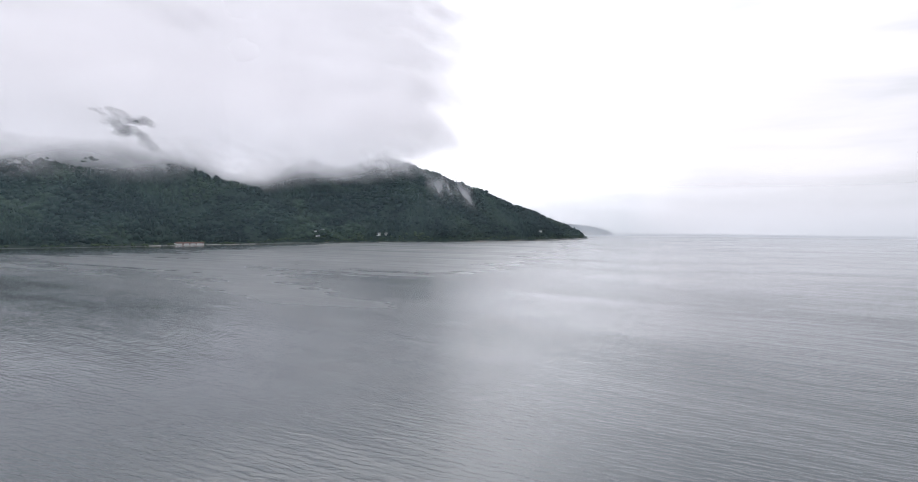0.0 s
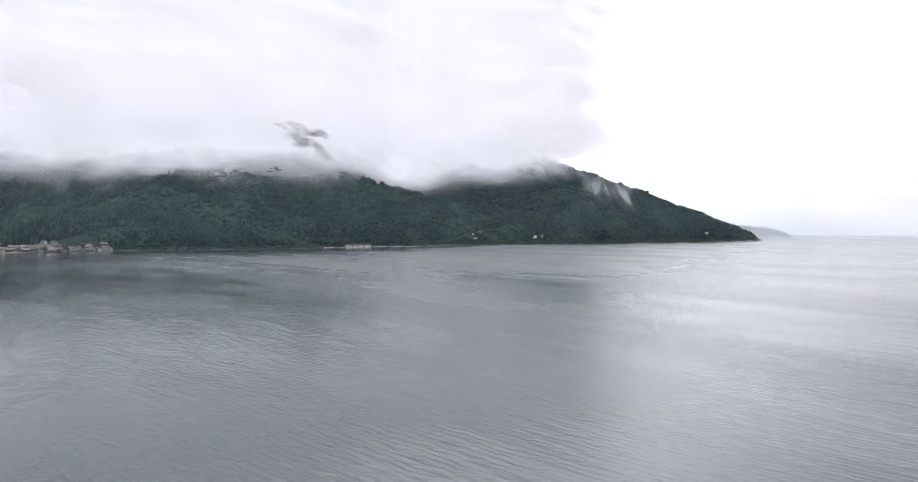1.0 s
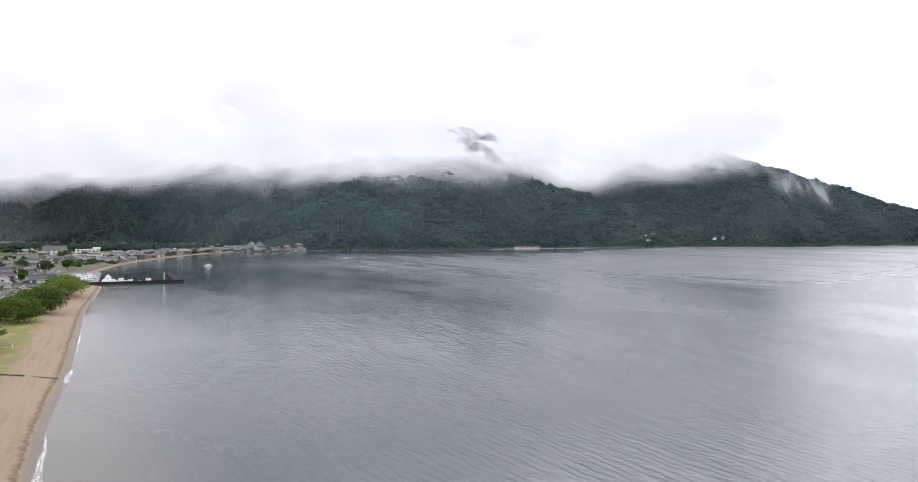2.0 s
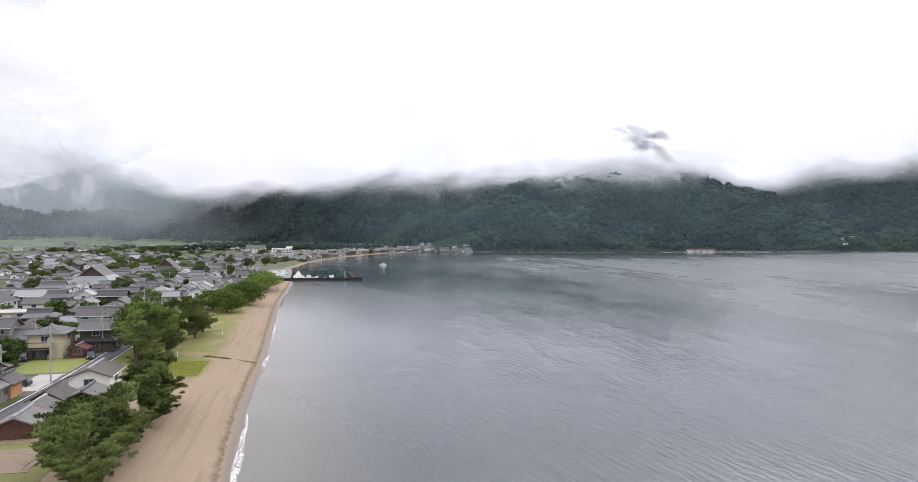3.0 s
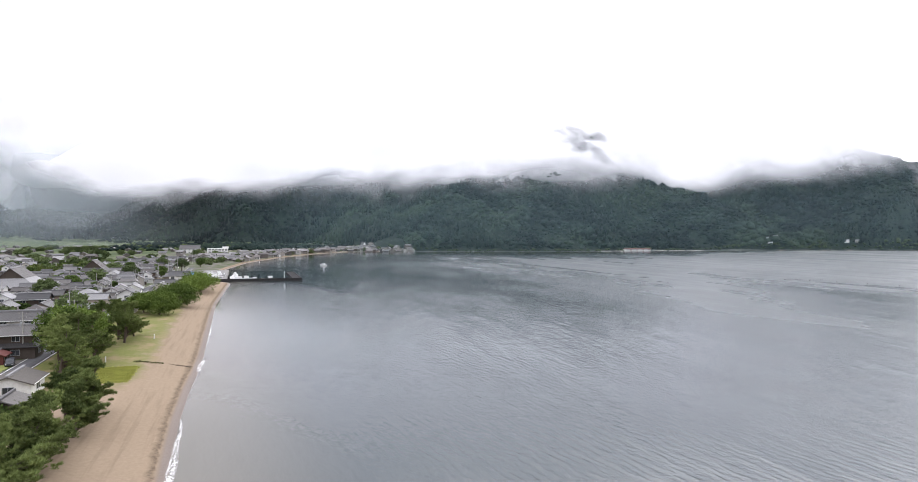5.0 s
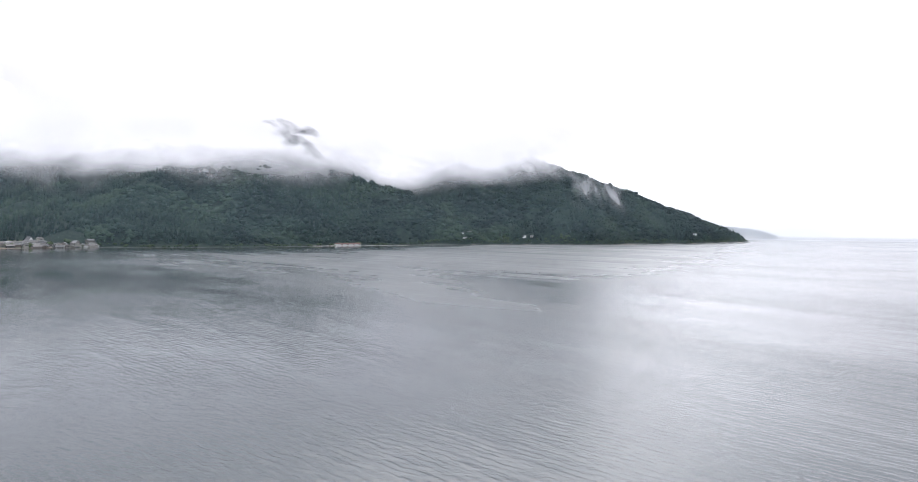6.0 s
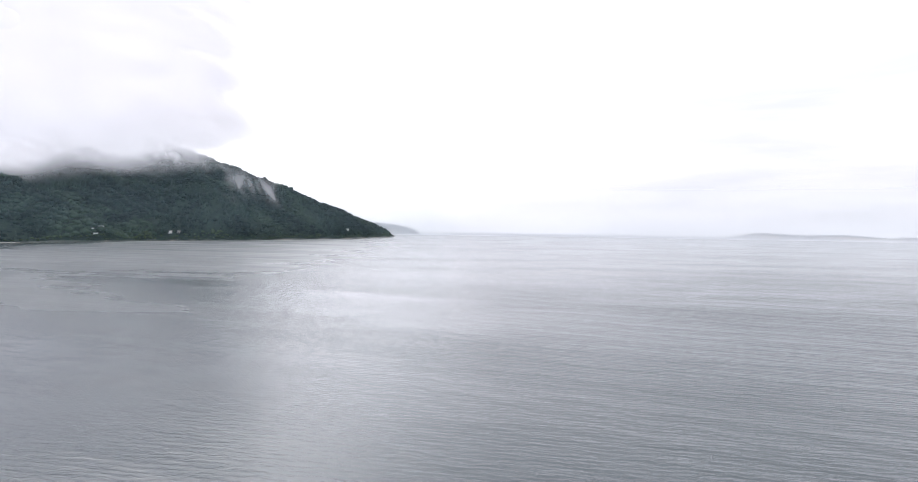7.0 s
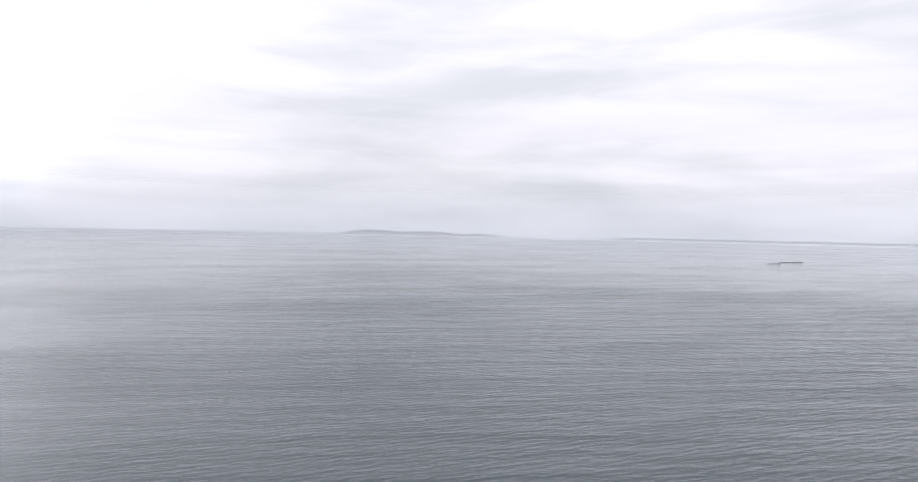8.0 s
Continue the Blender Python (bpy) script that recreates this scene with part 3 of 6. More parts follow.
def build_ground():
    gu, gv = np.meshgrid(US, VS, indexing="ij")
    p = np.c_[gu.ravel(), gv.ravel()]
    z, sd, hill = land(p)
    n, m = len(US), len(VS)
    i = np.arange(n * m).reshape(n, m)
    faces = np.stack([i[:-1, :-1], i[1:, :-1], i[1:, 1:], i[:-1, 1:]], -1).reshape(-1, 4)
    me = arrays("ground", np.c_[p, z], faces, ground_material(), True)
    u, v = p[:, 0], p[:, 1]
    ease = lambda x, a, b: np.clip((x - a) / (b - a), 0, 1)
    main = (u < 420) & (v < 200)
    layers = {
        "shore": sd,
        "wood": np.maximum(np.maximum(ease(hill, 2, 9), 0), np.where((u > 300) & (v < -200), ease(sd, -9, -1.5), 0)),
        "turf": np.where(main, ease(sd, 6, 12) * (ease(u, 108, 140) * 0.75 + 0.25 * ease(sd, 14, 22)) * 0.95, ease(sd, 2, 8)),
        "town": np.where(u < 420, ease(sd, 28, 40), ease(sd, 3, 6)),
        "field": np.maximum(ease(v + 0.25 * (u - 640), 120, 190) * ease(sd, 60, 120) * (u > 250), 0),
    }
    for key, values in layers.items():
        me.attributes.new(key, "FLOAT", "POINT").data.foreach_set("value", values.astype(np.float32))
    ob = new("ground", me)
    ob.matrix_world = PLAN
    return tagged(ob, "sandy beach, town land, green fields and wooded slopes", "ground", kind="structure")


def build_water():
    us = axis((-4900, -300, 400), (-300, 40, 40), (40, 600, 8), (600, 1000, 25), (1000, 4900, 300))
    vs = axis((-4900, -2200, 400), (-2200, -300, 30), (-300, -60, 20), (-60, 40, 4), (40, 4900, 500))
    gu, gv = np.meshgrid(us, vs, indexing="ij")
    p = np.c_[gu.ravel(), gv.ravel()]
    n, m = len(us), len(vs)
    i = np.arange(n * m).reshape(n, m)
    faces = np.stack([i[:-1, :-1], i[1:, :-1], i[1:, 1:], i[:-1, 1:]], -1).reshape(-1, 4)
    me = arrays("lake_water", np.c_[p, np.zeros(len(p))], faces, water_material(), True)
    me.attributes.new("shore", "FLOAT", "POINT").data.foreach_set("value", shore_distance(p).astype(np.float32))
    sheltered = 0.34 - 0.1 * np.clip((np.hypot(p[:, 0], p[:, 1]) - 150) / 700, 0, 1)
    sheltered = sheltered + 1.5 * np.clip((70 - p[:, 0]) / 260, 0, 1) * np.clip((450 - np.hypot(p[:, 0], p[:, 1])) / 300, 0, 1)
    sheltered = sheltered * (1 - 0.45 * np.clip((-100 - p[:, 0]) / 300, 0, 1) * np.clip((np.hypot(p[:, 0], p[:, 1]) - 250) / 400, 0, 1))
    heading = np.degrees(np.arctan2(0.841 * p[:, 0] + 0.541 * p[:, 1], 0.541 * p[:, 0] - 0.841 * p[:, 1]))
    sheltered = sheltered * (1 - 0.4 * np.exp(-((heading - 2) / 16) ** 2) * np.clip((np.hypot(p[:, 0], p[:, 1]) - 160) / 300, 0, 1))
    sheltered = sheltered * (1 + 1.2 * np.clip((-8 - heading) / 30, 0, 1))
    cats_paws = 0.9 * np.exp(-(((p[:, 0] - 600) / 130) ** 2 + ((p[:, 1] + 330) / 140) ** 2))
    me.attributes.new("wind", "FLOAT", "POINT").data.foreach_set("value", ((sheltered + cats_paws) * np.clip(0.35 - shore_distance(p) / 60, 0.35, 1)).astype(np.float32))
    lee = np.clip((heading - 8) / 14, 0, 1)
    breeze = (0.04 + 0.4 * np.clip((heading + 30) / 28, 0, 1) + 0.56 * np.clip(heading / 25, 0, 1)) * np.clip((np.hypot(p[:, 0], p[:, 1]) - 20) / 120, 0, 1) * np.clip((-shore_distance(p) - 5 - 65 * lee) / (50 + 180 * lee), 0, 1)
    breeze = breeze + 1.0 * np.exp(-((heading - 2) / 13) ** 2) * np.clip((np.hypot(p[:, 0], p[:, 1]) - 350) / 300, 0, 1) * np.clip((900 + shore_distance(p)) / 500, 0, 1)
    breeze = breeze + 1.3 * np.clip((np.hypot(p[:, 0], p[:, 1]) - 2600) / 1500, 0, 1) * np.exp(-((heading + 26) / 17) ** 2)
    me.attributes.new("breeze", "FLOAT", "POINT").data.foreach_set("value", breeze.astype(np.float32))
    inside = (p[:, 0] > 408) & (p[:, 0] < 500) & (p[:, 1] > -33) & (p[:, 1] < 12)
    me.attributes.new("calm", "FLOAT", "POINT").data.foreach_set("value", np.where(inside, 0.92, 0.0).astype(np.float32))
    ob = new("lake_water", me)
    ob.matrix_world = PLAN
    return tagged(ob, "wide grey lake with wind ripples under a bright overcast sky", "water", kind="structure")


build_ground()
build_water()


# ---- cloud lying on the hills, and sheets tinted as haze ----
def cloud_sheet(name, label, rows, z0, z1, material, lean=1.35, foot=140, billow=22, seed=3, du=25, dz=18, ends=260.0, start=None):
    """A billowing blanket of vapour over a line of places (angle, distance, lift of its lower edge), leaning back like the slope that it lies on."""
    pts = np.array([polar(r[0], r[1]) for r in rows], float)
    lifts = np.array([r[2] if len(r) > 2 else 0.0 for r in rows], float)
    covers = np.array([r[3] if len(r) > 3 else 1.0 for r in rows], float)
    seg = np.r_[0, np.cumsum(np.hypot(*np.diff(pts, axis=0).T))]
    s = np.linspace(0, seg[-1], max(4, int(seg[-1] / du)))
    xy = np.c_[np.interp(s, seg, pts[:, 0]), np.interp(s, seg, pts[:, 1])]
    zs = np.linspace(z0, z1, max(3, int((z1 - z0) / dz)))
    back = xy / np.linalg.norm(xy, axis=1)[:, None]
    n, m = len(s), len(zs)
    wob = smooth_noise(np.c_[np.repeat(s, m), np.tile(zs, n)], 130, seed, 3) * billow + np.tile((zs - foot) * lean, n)
    base = np.repeat(xy, m, 0) + np.repeat(back, m, 0) * wob[:, None]
    i = np.arange(n * m).reshape(n, m)
    faces = np.stack([i[:-1, :-1], i[1:, :-1], i[1:, 1:], i[:-1, 1:]], -1).reshape(-1, 4)
    me = arrays(name, np.c_[base, np.tile(zs, n)], faces, material, True)
    ends = min(ends, s[-1] / 2)
    fade = np.clip(np.minimum(s / (start or ends), (s[-1] - s) / ends), 0, 1) * np.interp(s, seg, covers)
    for key, values in (("ends", fade), ("lift", np.interp(s, seg, lifts))):
        me.attributes.new(key, "FLOAT", "POINT").data.foreach_set("value", np.repeat(values, m).astype(np.float32))
    ob = new(name, me)
    ob.matrix_world = PLAN
    return tagged(ob, label, "cloud", "low clouds on the hills", "stuff")


HOLE = (*polar(27.0, 1400), 228)
cloud_sheet("low_cloud", "white cloud bank hiding the upper slopes, with a torn gap",
            ((84, 1860, 110, 0), (78, 1800, 90, 0.25), (74, 1760, 60, 0.5), (71, 1720, 10, 0.8), (67, 1660, -30), (62, 1580, -30), (54, 1500, -10), (49, 1460, 8), (45.5, 1400, 0), (43, 1360, -22), (40.5, 1330, 0), (37.5, 1300, 10), (30, 1290, 12), (26, 1310, 8), (23.5, 1370, 0),
             (20, 1490, -25), (16, 1480, -16), (13, 1425, 6, 0.9), (9, 1445, 12, 0.81), (5, 1500, 22, 0.7), (2.5, 1560, 40, 0.61), (0, 1640, 70, 0.5), (-3, 1800, 120, 0.37), (-7, 1960, 190, 0.23), (-12, 2040, 270, 0.09), (-18, 2120, 340, 0.03), (-24, 2200, 400, 0)), 40, 1500,
            cloud_material("cloud_front", 116, 206, 64, 1.4, 1000, 1480, 0.008, (HOLE, (80, 98), 0.82)), ends=300, start=40)
cloud_sheet("low_cloud", "grey white cloud drifting behind the front slopes",
            ((82, 2200, 120, 0), (76, 2150, 80, 0.15), (73, 2080, 30, 0.45), (69, 2030, 0), (62, 1900), (54, 1540), (46, 1440), (40, 1362), (34, 1335), (30, 1332), (27, 1350), (24, 1392), (21, 1505), (16, 1500, 0, 0.87), (10, 1470, 20, 0.66), (5, 1540, 45, 0.44), (0, 1700, 110, 0.2), (-6, 1900, 180, 0)), 60, 1300,
            cloud_material("cloud_middle", 106, 196, 60, 1.4, 800, 1280, 0.006, (HOLE, (170, 110), 0.95)), seed=8, ends=500, start=40)
cloud_sheet("mist_wisp", "torn wisps of mist hanging below the cloud", ((60, 1480, -8), (52, 1440, 0), (45, 1330, -30), (40, 1270, -5), (32, 1240, 5), (25, 1260, 0), (20, 1330, -10), (15, 1380, -10), (10, 1420, 10)), 40, 260,
            cloud_material("wisps", 90, 160, 60, 0.26, 170, 240, 0.01, torn=0.013), seed=31)
cloud_sheet("mist_wisp", "white wisps clinging to the ridge of the cape", ((9.5, 1380, 15), (6, 1430, 22), (4, 1480, 16), (2.6, 1500, -34), (1.2, 1540, -8), (-0.5, 1600, -30), (-2, 1660, -50)), 40, 300,
            cloud_material("ridge_wisps", 96, 150, 50, 0.55, 140, 205, 0.012, torn=0.019), seed=35, ends=70, lean=0.9)
cloud_sheet("low_cloud", "pale haze filling the far valley", ((110, 4000), (84, 3900), (77, 3850), (73, 3750), (71, 3300), (69, 2800), (66, 2650), (60, 2350), (56, 2300)), 2, 700,
            cloud_material("valley_haze", 0, 230, 90, 0.8, 520, 690, 0.005, tint=(0.88, 0.9, 0.92)), foot=30, lean=0.15, seed=12)
# Valley mist and distance haze between the hills, put into tinted see-through sheets.
cloud_sheet("haze_sheet", "blue-grey haze over the hills behind the bay", ((63, 1560), (56, 1510), (50, 1480), (45.5, 1490), (43, 1520)), 2, 300,
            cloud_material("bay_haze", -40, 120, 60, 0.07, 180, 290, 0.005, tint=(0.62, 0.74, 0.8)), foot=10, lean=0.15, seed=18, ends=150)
cloud_sheet("haze_sheet", "grey haze between the first two hills behind the town", ((78, 1760), (70, 1760), (64, 1780), (59.5, 1790), (57.5, 1840)), 2, 330,
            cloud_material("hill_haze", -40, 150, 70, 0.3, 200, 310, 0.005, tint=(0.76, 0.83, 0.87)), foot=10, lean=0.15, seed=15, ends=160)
cloud_sheet("haze_sheet", "grey haze in the valley between the farther hills", ((76, 2230), (71, 2230), (66, 2260), (62, 2250)), 2, 380,
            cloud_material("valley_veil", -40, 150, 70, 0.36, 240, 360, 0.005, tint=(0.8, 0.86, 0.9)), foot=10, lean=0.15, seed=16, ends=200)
cloud_sheet("haze_sheet", "grey haze before the pointed far ridge", ((90, 2700), (80, 2650), (74, 2600), (69, 2480)), 2, 420,
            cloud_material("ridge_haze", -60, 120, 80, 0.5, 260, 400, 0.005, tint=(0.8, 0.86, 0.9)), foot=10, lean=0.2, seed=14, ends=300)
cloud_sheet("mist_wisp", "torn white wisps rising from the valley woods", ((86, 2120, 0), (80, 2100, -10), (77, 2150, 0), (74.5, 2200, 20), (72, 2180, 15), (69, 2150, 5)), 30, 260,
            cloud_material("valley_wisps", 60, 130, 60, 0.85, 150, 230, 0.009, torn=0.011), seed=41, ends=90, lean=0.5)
cloud_sheet("haze_sheet", "thin blue-tinted haze sheet in front of the town's hills", ((112, 1300), (84, 1300), (74, 1300), (66, 1290), (60, 1250), (54, 1180), (49, 1130)), 3, 250,
            cloud_material("town_haze", -60, 40, 50, 0.08, 110, 240, 0.004, tint=(0.66, 0.78, 0.84)), foot=10, lean=0.3, seed=21, ends=620)
# Aerial haze painted as thin tinted sheets, bluest over the cape.
cloud_sheet("haze_sheet", "thin blue-tinted haze sheet over the wooded cape", ((62, 1120), (50, 960), (40, 930), (30, 960), (20, 1080), (10, 1200), (0, 1330), (-6, 1600), (-12.5, 2000), (-18, 2300)), 0.5, 330,
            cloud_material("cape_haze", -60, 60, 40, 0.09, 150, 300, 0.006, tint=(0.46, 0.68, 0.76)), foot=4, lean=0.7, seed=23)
cloud_sheet("haze_sheet", "pale haze over the far shores of the lake", ((16, 2950), (-2, 2900), (-14, 2900), (-30, 3000), (-50, 3100), (-75, 3100), (-100, 3000), (-125, 2900)), 0.5, 420,
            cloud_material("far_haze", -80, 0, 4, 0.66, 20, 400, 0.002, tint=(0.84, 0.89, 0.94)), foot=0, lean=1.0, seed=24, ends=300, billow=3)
cloud_sheet("haze_sheet", "thin haze over the fields behind the town", ((112, 1050), (84, 1000), (74, 1050), (66, 1150), (60, 1230)), 2, 160,
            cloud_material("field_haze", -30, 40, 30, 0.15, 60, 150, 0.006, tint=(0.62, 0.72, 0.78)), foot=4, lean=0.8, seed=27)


# ---- forest ----
def crown_shape(seed, levels, tall, rough=0.28, spiky=False):
    """One crown as points and triangles: a lumpy dome, or a cone for a cedar."""
    bm = bmesh.new()
    bmesh.ops.create_icosphere(bm, subdivisions=levels, radius=1.0)
    rng = random.Random(seed)
    off = Vector((rng.uniform(0, 50), rng.uniform(0, 50), rng.uniform(0, 50)))
    for vert in bm.verts:
        d = vert.co.normalized()
        r = 1 + rough * noise.noise(d * 2.1 + off) + 0.6 * rough * noise.noise(d * 4.7 + off)
        vert.co = d * r
        if spiky:
            lift = (vert.co.z + 1) / 2
            vert.co.x *= 1.15 - 0.95 * lift
            vert.co.y *= 1.15 - 0.95 * lift
        vert.co.z *= tall if vert.co.z > 0 else tall * 0.6
    verts = np.array([v.co for v in bm.verts])
    faces = np.array([[v.index for v in f.verts] for f in bm.faces])
    bm.free()
    return verts, faces


def scatter(name, label, places, radii, shapes, material, category="forest", rng_seed=2, sink=0.25):
    """Many crowns in one mesh."""
    rng = np.random.RandomState(rng_seed)
    vs, fs, base = [], [], 0
    which = rng.randint(0, len(shapes), len(places))
    for k, (sv, sf) in enumerate(shapes):
        sel = which == k
        p, r = places[sel], radii[sel]
        if not len(p):
            continue
        a = rng.uniform(0, math.tau, len(p))
        x = sv[None, :, 0] * np.cos(a)[:, None] - sv[None, :, 1] * np.sin(a)[:, None]
        y = sv[None, :, 0] * np.sin(a)[:, None] + sv[None, :, 1] * np.cos(a)[:, None]
        z = np.broadcast_to(sv[None, :, 2], x.shape)
        stretch = rng.uniform(0.8, 1.25, len(p))[:, None]
        z = z + rng.uniform(-0.4, 0.3, len(p))[:, None]
        pts = np.stack([x * r[:, None] + p[:, None, 0], y * r[:, None] + p[:, None, 1], (z * stretch + 0.75 - sink) * r[:, None] + p[:, None, 2]], -1)
        vs.append(pts.reshape(-1, 3))
        fs.append((sf[None] + (np.arange(len(p)) * len(sv))[:, None, None] + base).reshape(-1, 3))
        base += len(p) * len(sv)
    ob = new(name, arrays(name, np.concatenate(vs), np.concatenate(fs), material, True))
    ob.matrix_world = PLAN
    return tagged(ob, label, category, kind="stuff")


ROUND_FAR = [crown_shape(s + 9, 1, 0.82, 0.5) for s in range(6)]
CEDAR = [crown_shape(s + 30, 1, 2.1, 0.3, True) for s in range(3)]


def forest_region(u0, u1, v0, v1, count, seed, keep):
    rng = np.random.RandomState(seed)
    p = np.c_[rng.uniform(u0, u1, count), rng.uniform(v0, v1, count)]
    z, sd, hill = land(p)
    ok = keep(p, z, sd, hill)
    return np.c_[p, z][ok], sd[ok]


def build_forest():
    far = lambda p: np.hypot(p[:, 0], p[:, 1])
    # the wooded cape across the bay, from its shore up into the cloud
    p, sd = forest_region(560, 1350, -2300, -250, 54000, 11, lambda p, z, sd, hill: (sd > 9) & (hill > 1.0) & (sd < 520) & (z < 235) & (far(p) < 2250))
    rng = np.random.RandomState(4)
    p[:, 2] += 4.5 * smooth_noise(p[:, :2], 34, 18, 2)
    patch = smooth_noise(p[:, :2], 140, 17, 3)
    cedar = patch + rng.uniform(-0.35, 0.35, len(p)) > 0.35
    r = (2.3 + 3.9 * rng.uniform(size=len(p)) ** 1.8 + np.where(rng.uniform(size=len(p)) < 0.05, 1.6, 0.0)) * (1 + 0.25 * smooth_noise(p[:, :2], 90, 71, 2))
    near = far(p) < 1290
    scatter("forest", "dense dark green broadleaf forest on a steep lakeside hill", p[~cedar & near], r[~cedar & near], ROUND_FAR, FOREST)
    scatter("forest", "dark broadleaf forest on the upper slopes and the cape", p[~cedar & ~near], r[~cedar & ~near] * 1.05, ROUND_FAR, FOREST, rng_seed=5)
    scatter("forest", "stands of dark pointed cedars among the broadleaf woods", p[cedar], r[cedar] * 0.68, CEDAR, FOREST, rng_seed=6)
    # hills behind the town
    p, sd = forest_region(1050, 2700, -330, 1500, 42000, 12, lambda p, z, sd, hill: (hill > 3) & (z < 260) & (far(p) < 2900))
    p[:, 2] += 6.0 * smooth_noise(p[:, :2], 60, 28, 2)
    r = rng.uniform(3.4, 6.4, len(p))
    cedar = smooth_noise(p[:, :2], 160, 23, 3) + rng.uniform(-0.3, 0.3, len(p)) > 0.1
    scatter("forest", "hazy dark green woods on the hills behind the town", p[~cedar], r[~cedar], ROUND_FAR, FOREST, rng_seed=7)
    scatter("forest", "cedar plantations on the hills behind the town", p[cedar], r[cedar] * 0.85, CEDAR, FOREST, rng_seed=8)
    # trees along the foot of the hills behind the bay
    p, sd = forest_region(1000, 1420, -200, 190, 1500, 19, lambda p, z, sd, hill: (sd > 60) & (hill < 6))
    scatter("foothill_trees", "dark trees along the foot of the hills behind the bay", p, rng.uniform(2.6, 4.6, len(p)), ROUND_FAR, FOREST, rng_seed=17)
    # scattered woods where the valley floor meets the hills
    p, sd = forest_region(1100, 2100, 120, 1000, 5200, 29, lambda p, z, sd, hill: (hill < 5) & (hill > -16) & (smooth_noise(p, 90, 33, 2) > 0.05))
    scatter("valley_trees", "hazy clumps of trees where the fields meet the hills", p, rng.uniform(2.4, 5.4, len(p)), ROUND_FAR, FOREST, rng_seed=18)
    # far headland and low spit
    p, sd = forest_region(500, 1600, -3900, -3300, 9000, 13, lambda p, z, sd, hill: (sd > 6) & (far(p) > 3300))
    scatter("forest", "distant wooded headland low on the lake", p, rng.uniform(5, 9, len(p)), ROUND_FAR, FOREST, rng_seed=9)
    p, sd = forest_region(-4800, -1500, -4700, -500, 60000, 14, lambda p, z, sd, hill: (sd > 8) & (far(p) < 4850))
    scatter("tree_line", "thin far line of trees on a low spit", p, rng.uniform(3, 6, len(p)), ROUND_FAR, FOREST, rng_seed=10)
    # pale scrub and reeds along the far shore
    p, sd = forest_region(560, 1000, -2100, -220, 26000, 15, lambda p, z, sd, hill: (sd > 2) & (sd < 9 + 16 * np.clip(smooth_noise(p, 60, 44, 2), 0, 1)) & (far(p) < 2200))
    scatter("shore_scrub", "pale green reeds and scrub along the far waterline", p, rng.uniform(1.2, 2.6, len(p)) * (1 + 0.05 * np.clip(sd - 5, 0, 14)), ROUND_FAR, REED, rng_seed=11)


build_forest()


# ---- trees near the beach and in the town ----
def tufts(bm, centre, radius, count, size, rng, flat=0.55, slim=0.7):
    """A cloud of small leaf blades round a twig end."""
    for _ in range(count):
        d = Vector((rng.gauss(0, 1), rng.gauss(0, 1), rng.gauss(0, 1) * flat))
        d = d.normalized() * radius * (0.35 + 0.65 * rng.random())
        d.z *= flat
        c = centre + d
        n = Vector((rng.gauss(0, 1), rng.gauss(0, 1), rng.gauss(0.6, 0.8))).normalized()
        a = n.orthogonal().normalized()
        a.rotate(Matrix.Rotation(rng.uniform(0, 6.28), 3, n))
        b = n.cross(a)
        s = size * rng.uniform(0.6, 1.3)
        bm.faces.new([bm.verts.new(c + q) for q in (a * s, b * s * slim + n * s * 0.2, -a * s, -b * s * slim + n * s * 0.25)])


def needles(bm, centre, radius, bunches, length, rng):
    """A pad of pine needles: bunches of thin blades that fan upwards and outwards."""
    for _ in range(bunches):
        ang, rad = rng.uniform(0, math.tau), radius * math.sqrt(rng.random())
        c = centre + Vector((math.cos(ang) * rad, math.sin(ang) * rad, rng.uniform(-0.35, 0.45) * radius))
        out = Vector((math.cos(ang) * rad / radius, math.sin(ang) * rad / radius, 0.85))
        for _ in range(7):
            d = (out + Vector((rng.gauss(0, 0.6), rng.gauss(0, 0.6), rng.gauss(0, 0.45)))).normalized()
            w = d.orthogonal().normalized()
            w.rotate(Matrix.Rotation(rng.uniform(0, 6.28), 3, d))
            s = length * rng.uniform(0.7, 1.25)
            bm.faces.new([bm.verts.new(q) for q in (c - w * 0.06, c + w * 0.06, c + d * s)])


def limb(bm, a, b, r0, r1, rng, bend=0.5):
    mid = (a + b) / 2 + Vector((rng.uniform(-bend, bend), rng.uniform(-bend, bend), rng.uniform(0, bend)))
    rod(bm, a, mid, r0, (r0 + r1) / 2, 6)
    rod(bm, mid, b, (r0 + r1) / 2, r1, 5)


